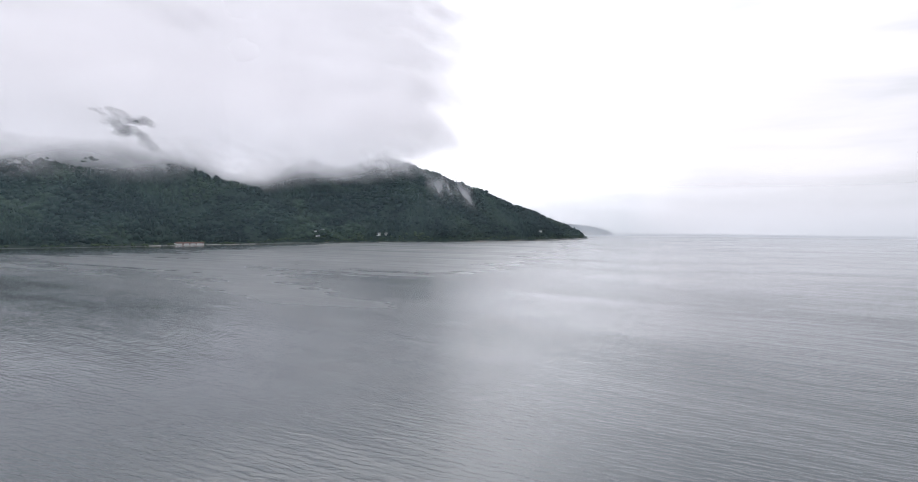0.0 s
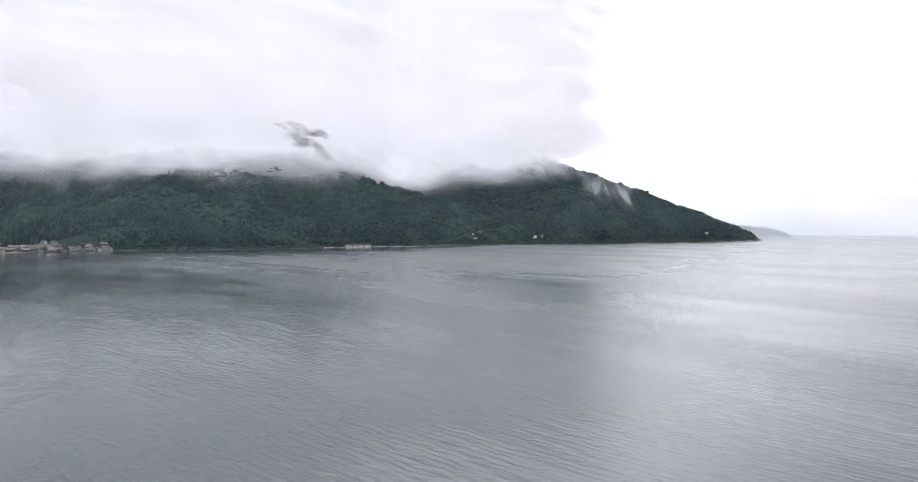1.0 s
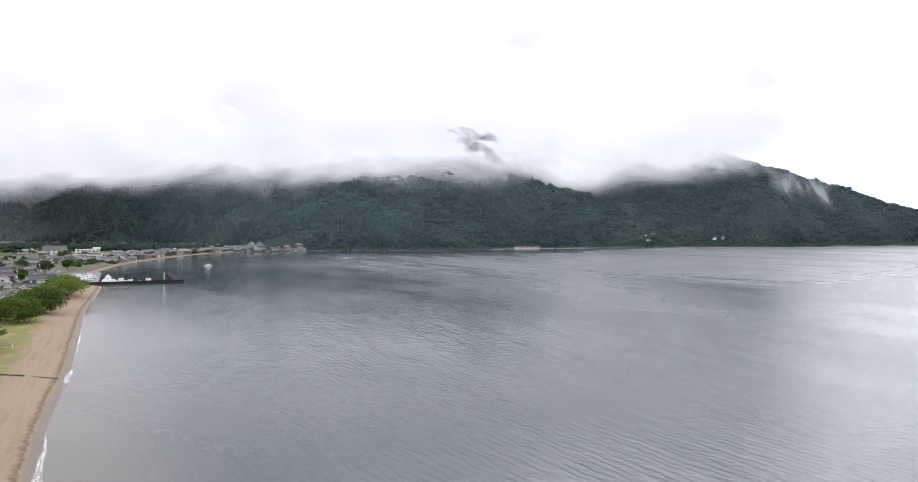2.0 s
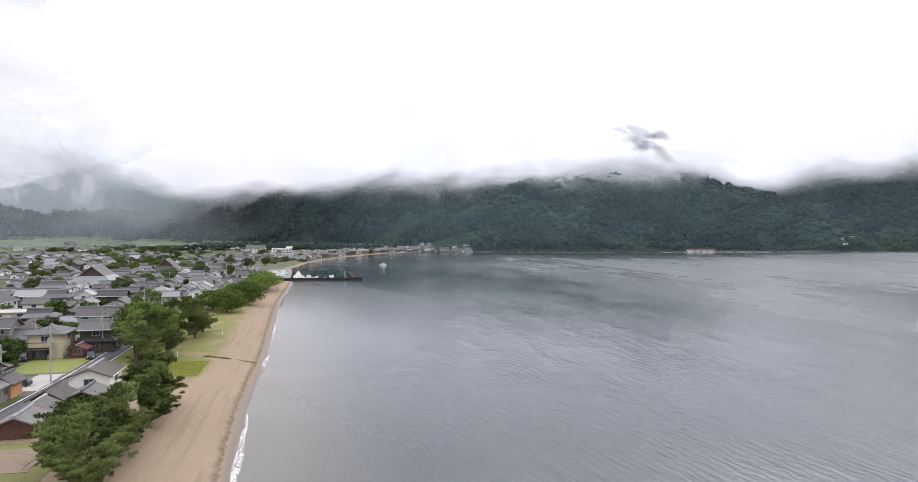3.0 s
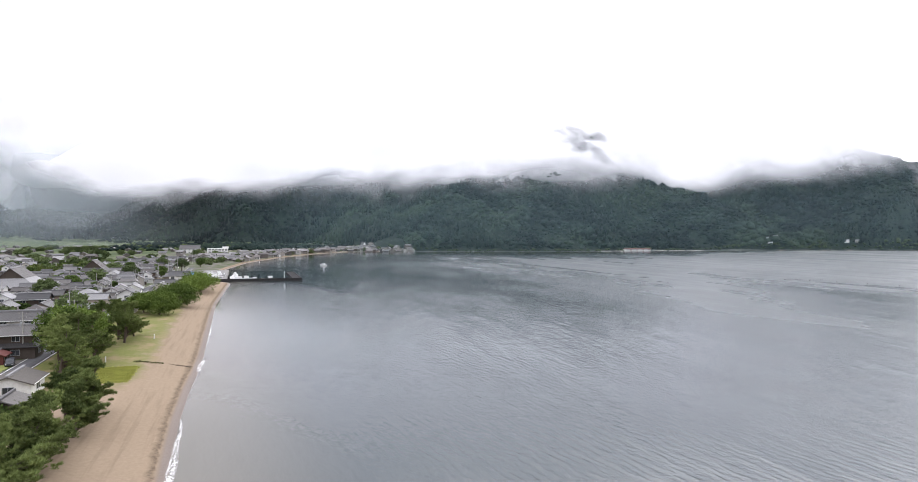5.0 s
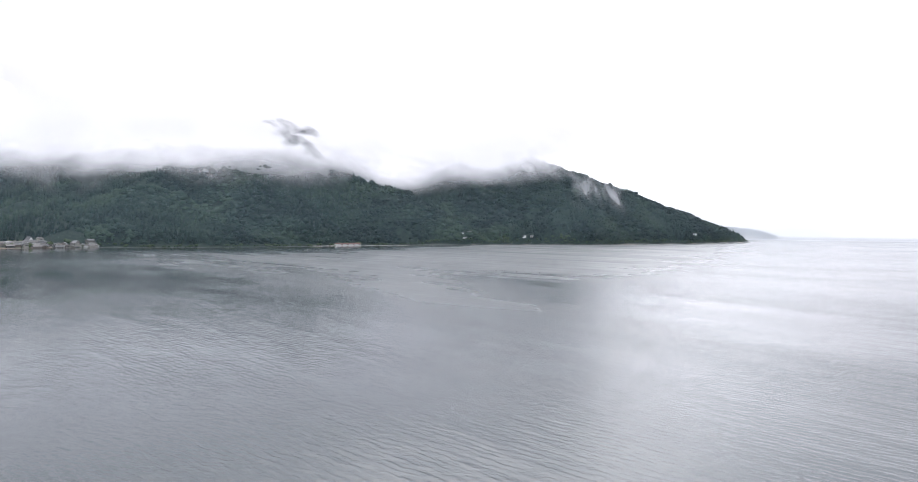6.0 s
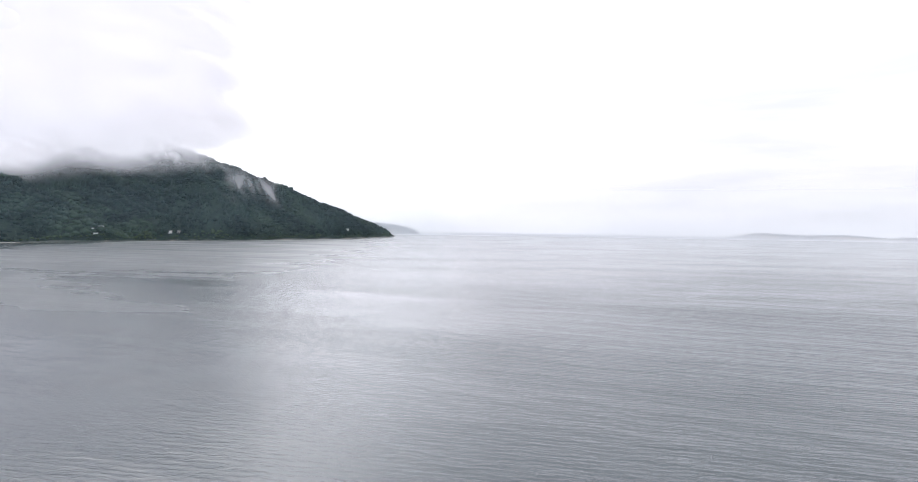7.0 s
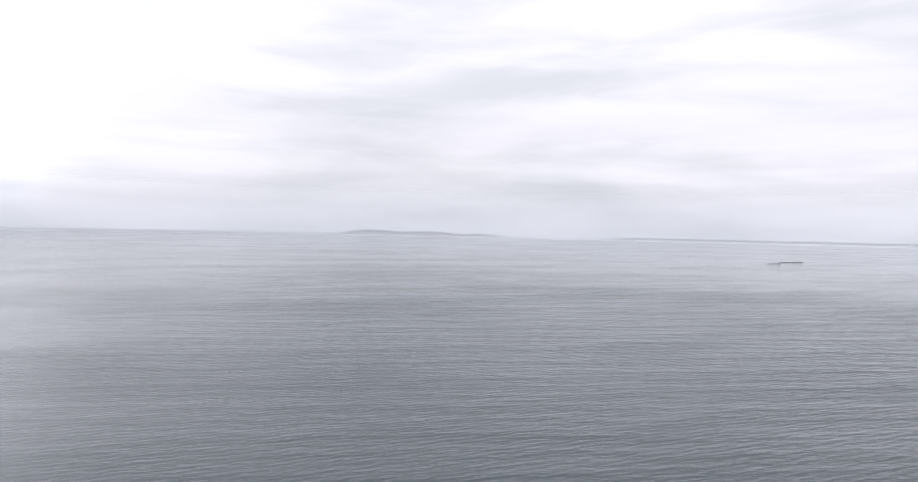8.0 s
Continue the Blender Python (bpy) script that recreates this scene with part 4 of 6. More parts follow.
def pine_tree(height, spread, seed, label, lean=(0.0, 0.0), dense=1.0):
    """A Japanese black pine: leaning trunk, layered pads of needles."""
    rng = random.Random(seed)
    tree = thing("pine_tree", label, "tree", "pines along the beach")
    wood, crown = bmesh.new(), bmesh.new()
    knots = [Vector((lean[0] * f * f + 0.5 * math.sin(f * 5 + seed), lean[1] * f * f + 0.4 * math.cos(f * 4 + seed) - 0.4, height * f)) for f in (0, 0.2, 0.4, 0.6, 0.8, 0.96)]
    knots[0].z = -0.3
    r = height * 0.03
    for a, b, f in zip(knots[:-1], knots[1:], (1.0, 0.85, 0.68, 0.5, 0.3)):
        rod(wood, a, b, r * f, r * (f - 0.17), 8)
    for i in range(int(56 * dense)):
        f = 0.07 + 0.9 * ((i * 0.618) % 1.0)
        j = min(int(f / 0.2), 4)
        base = knots[j].lerp(knots[j + 1], (f - 0.2 * j) / 0.2)
        reach = spread * (1.05 - 0.7 * f) * rng.uniform(0.45, 1.3)
        ang = i * 2.4 + rng.uniform(-0.5, 0.5)
        tip = base + Vector((math.cos(ang) * reach, math.sin(ang) * reach, reach * rng.uniform(0.12, 0.62)))
        limb(wood, base, tip, r * 0.34 * (1.2 - f), r * 0.08, rng)
        for k in range(5):
            along = base.lerp(tip, 0.35 + 0.165 * k)
            side = Vector((-math.sin(ang), math.cos(ang), 0)) * rng.uniform(-0.34, 0.34) * reach * (0.5 + 0.12 * k)
            size = spread * rng.uniform(0.08, 0.16) * (1.15 - 0.12 * k)
            needles(crown, along + side + Vector((0, 0, rng.uniform(0.05, 0.35))), size, int(15 * dense), 0.4, rng)
    for _ in range(9):
        needles(crown, knots[5] + Vector((rng.gauss(0, 0.4), rng.gauss(0, 0.4), rng.uniform(-0.7, 0.4))), 0.55, 14, 0.42, rng)
    part("trunk", wood, BARK, tree)
    part("crown", crown, PINE, tree, "layered dark green needle pads")
    return tree


def leafy_tree(height, spread, seed, label, material, name="broadleaf_tree", leaf=0.34, clumps=46, category="tree", group="broadleaf trees of the town", low=0.6, count=44):
    """A round-headed tree: tapered trunk, forking limbs and a crown of leafy clumps."""
    rng = random.Random(seed)
    tree = thing(name, label, category, group)
    wood, crown = bmesh.new(), bmesh.new()
    fork = Vector((0.1, 0, height * 0.3))
    rod(wood, (0, 0, -0.3), fork, height * 0.035, height * 0.026, 8)
    mid = Vector((0, 0, height * low))
    for i in range(clumps):
        z = rng.uniform(-1, 1)
        a = i * 2.39996
        w = math.sqrt(1 - z * z)
        k = rng.uniform(0.62, 1.05)
        c = mid + Vector((math.cos(a) * w * spread * k, math.sin(a) * w * spread * k, z * height * 0.38 * k))
        if i % 4 == 0:
            limb(wood, fork, fork.lerp(c, 0.85), height * 0.013, height * 0.004, rng, 0.3)
        tufts(crown, c, spread * rng.uniform(0.26, 0.4), count if leaf < 0.7 else 22, leaf, rng, 0.7)
    for i in range(clumps // 3):
        c = mid + Vector((rng.gauss(0, spread * 0.3), rng.gauss(0, spread * 0.3), rng.gauss(0, height * 0.12)))
        tufts(crown, c, spread * 0.45, 30, leaf * 1.3, rng, 0.8)
    part("trunk", wood, BARK, tree)
    part("crown", crown, material, tree)
    return tree


def plant_trees():
    # the pines between the beach and the gardens
    for u, v, h, s, seed, dense in ((77.8, 25.4, 7.6, 5.2, 1, 1.2), (83, 27.6, 7.0, 4.6, 2, 1.05), (84.5, 23.6, 7.2, 4.4, 12, 1.05), (99.5, 22.2, 7.2, 3.8, 14, 1.0), (74.0, 24.0, 6.4, 4.4, 15, 1.0), (90.0, 24.2, 7.4, 4.2, 3, 1.05), (95.0, 24.6, 6.6, 3.8, 4, 1.0), (104.5, 22.8, 7.4, 3.6, 5, 1.0), (111.0, 22.8, 8.2, 3.5, 6, 1.0), (107.8, 25.0, 7.2, 3.6, 16, 1.0)):
        pine_tree(h, s, seed, "tall black pine with spreading needle pads beside the sandy beach", (0.8, -1.2), dense).matrix_world = at(u, v)
    for u, v, h, s, seed in ((157.0, 36.2, 11.8, 4.6, 21), (164.5, 36.6, 11.6, 4.6, 23), (170.5, 34.2, 10.6, 4.2, 26)):
        leafy_tree(h, s, seed, "large round broadleaf tree with light green top beside the beach", SUNNY, clumps=84, leaf=0.21, count=84).matrix_world = at(u, v)
    for u, v, h, s, seed in ((147.0, 35.0, 10.8, 4.8, 22), (152.5, 32.8, 10.8, 4.8, 27), (142.0, 33.2, 9.6, 4.4, 25), (136.5, 30.0, 8.2, 3.8, 29), (158.5, 31.2, 9.8, 4.4, 28), (176, 33, 10.8, 4.2, 7), (181, 28.5, 10.2, 4.0, 8), (187, 31, 10.2, 4.2, 9), (192, 28, 9.0, 3.8, 10)):
        pine_tree(h, s, seed, "bushy dark pine at the edge of the beach turf", (0.3, -0.6), 1.0).matrix_world = at(u, v)
    for u, v, h, s, seed in ((238, 26, 8.5, 6.2, 31), (247, 32, 8, 5.2, 32), (262, 22, 9, 6.8, 33), (272, 25, 9, 6.5, 34), (318, 20, 9, 6.5, 35), (330, 18, 9.5, 7.2, 36), (342, 21, 9, 6.5, 37)):
        leafy_tree(h, s, seed, "broad spreading green tree on the beach turf", SUNNY, clumps=70, leaf=0.26, count=70, group="trees on the beach turf", low=0.5).matrix_world = at(u, v)
    # trees between the houses
    protos = [leafy_tree(7.5, 3.4, 41, "green garden tree between town houses", LEAF), leafy_tree(9, 4.4, 42, "dark green garden tree between town houses", GROVE),
              leafy_tree(5, 3.0, 43, "low clipped garden tree between town houses", LEAF)]
    spots = [(233, 50.5, 1), (228, 54, 2), (192, 66, 2), (213, 72, 0), (226, 76, 2), (262, 112, 1), (246, 118, 1), (238, 112, 0), (279, 118, 1), (185, 66, 2), (243, 68, 2), (150, 61, 2),
             (157, 62, 2), (290, 68, 2), (300, 75, 1), (330, 62, 2), (345, 75, 0), (372, 70, 1), (300, 108, 1), (412, 60, 1), (420, 45, 0), (450, 75, 1), (480, 70, 0), (500, 40, 1), (520, 55, 1), (546, 30, 0)]
    first = set()
    for u, v, k in spots:
        ob = protos[k] if k not in first else copy_thing(protos[k], Matrix())
        first.add(k)
        ob.matrix_world = at(u, v, None, u * 37 % 360)
    # bamboo and hedge groves behind the temples
    bamboo = leafy_tree(9, 6.0, 51, "yellow green bamboo thicket behind the temple roofs", BAMBOO, "bamboo_grove", 0.75, 30, "bamboo", "groves behind the town", 0.42)
    grove = leafy_tree(9, 6.5, 52, "dark green grove of trees at the edge of the fields", GROVE, "tree_grove", 0.8, 24, "trees", "groves behind the town", 0.42)
    rng = random.Random(9)
    used = [False, False]
    for i in range(322):
        k = 0 if i < 26 else 1
        u, v = (rng.uniform(430, 560), rng.uniform(105, 165)) if k == 0 else (rng.uniform(430, 1300), rng.uniform(110, 520))
        if 26 <= i < 200:
            if (i - 26) % 9 == 0:
                hedge = (u, v, rng.uniform(0, math.pi))
            step = ((i - 26) % 9 - 4) * rng.uniform(5.5, 7.5)
            u, v = hedge[0] + math.cos(hedge[2]) * step, max(118, hedge[1] + math.sin(hedge[2]) * step)
        if 200 <= i < 230:
            u, v = rng.uniform(560, 1200), rng.uniform(20, 140)
        if 230 <= i < 270:
            u, v = rng.uniform(440, 640), rng.uniform(100, 260)
        if i >= 270:
            u = rng.uniform(560, 1010)
            v = np.interp(u, [545, 640, 753, 871, 946, 972], [9, -6, -41, -95, -143, -228]) + rng.choice((9, 22, 34, 48, 60, 74)) + rng.uniform(-3, 3)
        ob = (bamboo, grove)[k]
        ob = copy_thing(ob, Matrix()) if used[k] else ob
        used[k] = True
        ob.matrix_world = at(u, v, None, rng.uniform(0, 360)) @ Matrix.Scale(rng.uniform(0.4, 0.85) if i < 270 else rng.uniform(0.35, 0.75), 4)


plant_trees()


def shrubs():
    """Clipped shrubs and hedges in the gardens."""
    rng = random.Random(14)
    proto = thing("garden_shrub", "rounded dark green garden shrub beside a house", "shrub", "garden shrubs")
    bm = bmesh.new()
    for k in range(16):
        tufts(bm, Vector((rng.gauss(0, 0.5), rng.gauss(0, 0.5), rng.uniform(0.4, 1.3))), 0.7, 26, 0.22, rng, 0.8)
    part("leaves", bm, LEAF, proto)
    part("stem", rod(bmesh.new(), (0, 0, -0.2), (0, 0, 0.9), 0.08, 0.05), BARK, proto)
    spots = [(150 + 1.7 * k, 62.5 + rng.uniform(-1, 1)) for k in range(9)] + [(141.5 + 1.5 * k, 58.8) for k in range(6)] + [(103 + 2.2 * k, 34.2 + rng.uniform(-0.8, 0.8)) for k in range(8)]
    spots += [(rng.uniform(150, 174), rng.uniform(58.5, 64)) for _ in range(26)]
    spots += [(rng.uniform(175, 330), rng.uniform(50, 125)) for _ in range(70)] + [(170 + 2.1 * k, 38.2 + rng.uniform(-0.6, 0.6)) for k in range(26)]
    for k, (u, v) in enumerate(spots):
        ob = copy_thing(proto, Matrix()) if k else proto
        ob.matrix_world = at(u, v, None, rng.uniform(0, 360)) @ Matrix.Scale(rng.uniform(0.7, 1.5), 4)


shrubs()


# ---- houses ----
def gable_roof(bm, L, W, z, rise, over, t=0.22):
    """Two slopes whose ridge runs along x."""
    l, w = L / 2 + over, W / 2 + over
    drop = rise * over / (W / 2)
    slab(bm, ((-l, -w, z - drop), (l, -w, z - drop), (l, 0, z + rise), (-l, 0, z + rise)), t)
    slab(bm, ((-l, 0, z + rise), (l, 0, z + rise), (l, w, z - drop), (-l, w, z - drop)), t)
    return l


def skirt_roof(bm, L, W, z, rise, inner, over, t=0.2):
    """Four slopes between an eave rectangle and an inner rectangle."""
    (il, iw), l, w = inner, L / 2 + over, W / 2 + over
    e = [(-l, -w, z), (l, -w, z), (l, w, z), (-l, w, z)]
    i = [(-il, -iw, z + rise), (il, -iw, z + rise), (il, iw, z + rise), (-il, iw, z + rise)]
    for k in range(4):
        slab(bm, (e[k], e[(k + 1) % 4], i[(k + 1) % 4], i[k]), t)


def gabled_block(bm, L, W, z0, z1, rise):
    """Walls that end in a gable at both ends of x."""
    ends = []
    for x in (-L / 2, L / 2):
        ends.append([bm.verts.new((x, y, z)) for y, z in ((-W / 2, z0), (W / 2, z0), (W / 2, z1), (0, z1 + rise * 0.97), (-W / 2, z1))])
    bm.faces.new(ends[0][::-1])
    bm.faces.new(ends[1])
    for k in range(5):
        bm.faces.new((ends[0][k], ends[0][(k + 1) % 5], ends[1][(k + 1) % 5], ends[1][k]))


def welded(bm):
    bmesh.ops.remove_doubles(bm, verts=bm.verts, dist=0.002)
    return bm


def window(parent, side, along, z, w, h, half, depth=0.06):
    """A framed pane on the wall with outward direction side: 'x-', 'x+', 'y-' or 'y+'."""
    sgn = -1 if side[1] == "-" else 1
    frame_bm, pane_bm = bmesh.new(), bmesh.new()

    def put(bm, a0, a1, z0, z1, d0, d1):
        d0, d1 = sorted((sgn * (half + d0), sgn * (half + d1)))
        if side[0] == "x":
            box(bm, d0, d1, a0, a1, z0, z1)
        else:
            box(bm, a0, a1, d0, d1, z0, z1)
    b = 0.08
    for a0, a1, z0, z1 in ((along - w / 2 - b, along + w / 2 + b, z - b, z), (along - w / 2 - b, along + w / 2 + b, z + h, z + h + b), (along - w / 2 - b, along - w / 2, z, z + h), (along + w / 2, along + w / 2 + b, z, z + h), (along - 0.03, along + 0.03, z, z + h)):
        put(frame_bm, a0, a1, z0, z1, -0.02, depth + 0.03)
    put(pane_bm, along - w / 2, along + w / 2, z, z + h, -0.02, 0.03)
    win = part("window", frame_bm, METAL, parent)
    part("pane", pane_bm, GLASS, win)


def house(L, W, storeys=2, roof="gable", wall=PLASTER, tile=TILE, label="", upper=0.78, group="town houses", name="house", rise=None, windows=True, doors=True, eave=2.9, annex=False):
    """A Japanese town house; the ridge runs along x. A two-storey one has a skirt roof round its ground floor."""
    ob = thing(name, label, "house" if name == "house" else name.replace("_", " "), group)
    h1 = eave
    l2, w2, top, low = L, W, h1, -0.4
    if storeys == 2:
        l2, w2, top = L * upper, W * upper, 5.6
        if upper < 0.97:
            low = h1 - 0.1
            part("wall", box(bmesh.new(), -L / 2, L / 2, -W / 2, W / 2, -0.4, h1), wall, ob)
            bm = bmesh.new()
            skirt_roof(bm, L, W, h1 - 0.15, 0.85, (l2 / 2, w2 / 2), 0.7)
            part("lower_roof", welded(bm), tile, ob)
    rise = rise or w2 * 0.27
    block, tiles, caps = bmesh.new(), bmesh.new(), bmesh.new()
    if roof == "gable":
        gabled_block(block, l2, w2, low, top, rise)
        l = gable_roof(tiles, l2, w2, top + 0.05, rise, 0.65)
        box(caps, -l, l, -0.2, 0.2, top + rise - 0.02, top + rise + 0.32)
    elif roof == "hip":
        box(block, -l2 / 2, l2 / 2, -w2 / 2, w2 / 2, low, top)
        skirt_roof(tiles, l2, w2, top - 0.1, rise, (max(l2 / 2 - w2 / 2, 0.3), 0.05), 0.7)
        box(caps, -max(l2 / 2 - w2 / 2, 0.3), max(l2 / 2 - w2 / 2, 0.3), -0.2, 0.2, top + rise - 0.25, top + rise + 0.15)
    else:
        box(block, -l2 / 2, l2 / 2, -w2 / 2, w2 / 2, low, top)
        il, iw = l2 * 0.36, w2 * 0.27
        bm = bmesh.new()
        skirt_roof(bm, l2, w2, top - 0.1, rise * 0.55, (il, iw), 0.85)
        part("lower_roof", welded(bm), tile, ob)
        z = top - 0.1 + rise * 0.55
        bm = bmesh.new()
        gabled_block(bm, il * 1.9, iw * 1.9, z - 0.6, z - 0.1, rise * 0.62)
        part("gable", bm, wall, ob)
        l = gable_roof(tiles, il * 2, iw * 2, z, rise * 0.62, 0.35)
        box(caps, -l, l, -0.22, 0.22, z + rise * 0.6, z + rise * 0.6 + 0.4)
    part("wall" if low < 0 else "upper_wall", block, wall, ob)
    rf = part("roof", welded(tiles), tile, ob)
    part("ridge_cap", caps, RIDGE, rf)
    if windows is True and roof == "gable":
        w = w2 / 2 + 0.65
        z = top + 0.05 - rise * 0.65 / (w2 / 2)
        for y in (-w - 0.1, w):
            part("gutter", box(bmesh.new(), -l2 / 2 - 0.6, l2 / 2 + 0.6, y, y + 0.1, z - 0.06, z + 0.06), LINE, ob, "white rain gutter")
    if windows:
        for side, half, span in (("x-", L / 2, W), ("y-", W / 2, L), ("y+", W / 2, L))[:3 if windows is True else 2]:
            n = max(1, int(span // 4.2)) if windows is True else 1
            for i in range(n):
                a = (i + 0.5) * span / n - span / 2
                if storeys == 2 and abs(a) < span * upper / 2 - 0.8:
                    window(ob, side, a, 3.95, 1.5, 1.05, half * upper)
                window(ob, side, a, 0.9, 1.6, 1.15, half)
    if annex:
        ax = L * 0.18
        bm = box(bmesh.new(), -L / 2 - 2.4, -L / 2 - 0.003, ax - 2.2, ax + 2.2, -0.4, 2.2)
        part("annex", bm, wall, ob)
        bm = slab(bmesh.new(), ((-L / 2 - 3.0, ax - 2.7, 2.25), (-L / 2 + 0.0, ax - 2.7, 2.75), (-L / 2 + 0.0, ax + 2.7, 2.75), (-L / 2 - 3.0, ax + 2.7, 2.25)), 0.12)
        part("annex_roof", bm, TIN, ob)
    if doors:
        bm = box(bmesh.new(), L / 2 - 0.02, L / 2 + 0.06, -0.9, 0.9, 0.0, 2.0)
        part("door", bm, DARKWOOD, ob)
    return ob


def place_houses():
    taken = []

    def put(ob, u, v, turn=0.0, size=9):
        ob.matrix_world = at(u, v, None, turn)
        taken.append((u, v, size))
        return ob

    def outdoor_units(ob, spots):
        for x, y, z in spots:
            unit = part("air_conditioner", box(bmesh.new(), x, x + 0.35, y, y + 0.85, z, z + 0.65), LINE, ob, "white air conditioner unit")
            part("grille", rod(bmesh.new(), (x - 0.012, y + 0.33, z + 0.33), (x + 0.02, y + 0.33, z + 0.33), 0.25, 0.25, 12), RUBBER, unit)

    # along the lake side of the road
    put(house(5.2, 4.8, 1, "gable", BROWN, OLDTILE, "red-brown boarded shed with a grey tile roof beside a garden", windows=False, eave=2.1, rise=1.0, doors=False, name="shed", group="sheds by the road"), 101.0, 38.0, 0, 4)
    put(house(4.2, 3.8, 1, "gable", DARKWOOD, OLDTILE, "small tiled shed with boarded walls beside the road", name="shed", eave=2.2, rise=0.95, windows=False, group="sheds by the road"), 107.4, 38.3, 0, 4)
    put(house(5.4, 4.2, 1, "gable", BROWN, DARKTILE, "dark tiled storehouse with brown walls beside the road", name="shed", windows=False, group="sheds by the road", rise=1.2, eave=2.4), 114.2, 38.9, 0, 4)
    put(house(5.5, 4.6, 1, "gable", DARKWOOD, OLDTILE, "old weathered shed with patched tile roof under the pines", name="shed", windows=False, group="sheds by the road", rise=0.9, eave=2.0), 116.0, 34.2, 0, 4)
    put(house(8.0, 6.6, 1, "gable", WHITE, DARKTILE, "white-walled house with a grey gable roof beside the trees", eave=2.7, rise=1.25), 129.6, 36.9, 0, 6)
    # across the road
    put(house(10.5, 9.0, 2, "gable", PLASTER, TIN, "two-storey house with a pale metal roof and a lower tiled roof", upper=0.8, rise=1.6), 119.5, 53.5, 90, 7)
    put(house(9, 8.5, 2, "gable", BROWN, TIN, "old red-brown boarded house with a pale metal roof", upper=0.85), 111.5, 58.0, 90, 7)
    near = put(house(7.5, 6, 1, "gable", GREYWALL, TIN, "single-storey house with a silver ribbed roof by the road", eave=2.3, rise=1.2), 108.0, 51.0, 90, 5)
    outdoor_units(near, ((-4.15, -2.6, 0.0), (-4.15, 1.4, 0.0)))
    put(house(13, 10, 2, "irimoya", DARKWOOD, TILE, "large dark tiled farmhouse", upper=0.85), 133, 61, 90, 8)
    put(house(4.5, 3.2, 1, "gable", ORANGEWOOD, TILE, "new cedar-boarded porch house beside the road", name="shed", windows=False, rise=1.0), 124.5, 49.4, 0, 3)
    cream = put(house(8.2, 7.0, 2, "hip", CREAM, TILE, "cream modern two-storey house with a grey roof on a lawn", upper=0.98, rise=1.6), 163, 55.5, 0, 7)
    part("balcony", box(bmesh.new(), -5.3, -4.04, -1.6, 2.9, 2.75, 3.75), CREAM, cream)
    part("balcony_rail", box(bmesh.new(), -5.36, -5.24, -1.66, 2.96, 3.75, 3.87), BROWN, cream, "brown capping rail")
    porch = part("porch", box(bmesh.new(), -5.5, -4.04, -0.4, 2.7, -0.3, 2.35), DARKWOOD, cream, "dark glazed porch")
    for y in (-0.1, 0.65, 1.4, 2.15):
        part("pane", box(bmesh.new(), -5.54, -5.47, y, y + 0.55, 0.5, 2.1), GLASS, porch)
    part("canopy", slab(bmesh.new(), ((-6.0, -0.9, 2.4), (-4.04, -0.9, 2.6), (-4.04, 3.2, 2.6), (-6.0, 3.2, 2.4)), 0.1), DARKTILE, cream)
    put(house(3.2, 3.0, 1, "gable", RED, RED, "small red tin hut with white windows beside the road", name="hut", windows=1, group="", rise=0.6, eave=2.2), 160.4, 49.0, 0, 3)
    put(house(7.5, 6.5, 2, "gable", DARKWOOD, TILE, "dark wooden two-storey shop house with white upper windows", upper=0.9), 168.0, 47.0, 90, 6)
    put(house(11, 8, 2, "gable", PLASTER, TILE, "broad tiled town house with wooden walls", upper=0.85), 195, 54.5, 90, 7)
    put(house(9, 7, 1, "gable", PLASTER, TILE, "low tiled house beside the road trees"), 212, 51.5, 60, 6)
    put(house(14, 8, 1, "gable", DARKWOOD, TIN, "long dark workshop with a silver roof", rise=2.2), 168, 77, 90, 8)
    put(house(9, 7, 2, "gable", PLASTER, TILE, "tiled house with beige walls and dark boards", upper=0.9), 175, 71.5, 90, 6)
    put(house(7, 6, 1, "gable", WHITE, TIN, "shed with a pale tin roof beside a vegetable garden", name="shed", windows=False), 175, 65.5, 90, 5)
    put(house(22, 12.5, 2, "gable", WHITE, TILE, "large white-walled hall with a wide grey roof", upper=0.98, rise=3.0, name="hall"), 232, 99, 0, 13)
    put(house(10.5, 7, 2, "hip", CREAM, CONCRETE, "cream flat-roofed modern house with white balcony", upper=0.9, rise=0.5), 207, 80, 90, 8)
    put(house(14, 8, 2, "gable", WHITE, TILE, "long white house with a grey roof", upper=0.9), 257, 91.5, 90, 8)
    put(house(10, 9, 2, "irimoya", PLASTER, TILE, "tiled two-storey house with hipped gable roof"), 249, 83, 90, 7)
    put(house(15, 11, 2, "irimoya", WHITE, TILE, "wide house with a broad tiled roof and white walls"), 287, 97, 90, 9)
    put(house(9, 8, 1, "gable", DARKWOOD, TILE, "dark tiled shed among houses", name="shed", windows=False), 214, 99, 90, 6)
    put(house(10, 8, 1, "hip", PLASTER, TILE, "low house with a grey hipped roof"), 199, 86, 90, 7)
    put(house(13, 7, 1, "gable", WHITE, TIN, "low flat workshop with pale walls", rise=0.7), 222, 80, 90, 7)
    put(house(11, 8, 2, "gable", DARKWOOD, TILE, "dark wooden house with a tiled roof"), 252, 66, 90, 7)
    put(house(9, 8, 2, "hip", WHITE, TILE, "white two-storey house beside the road with a rounded bay"), 268, 53.5, 0, 6)
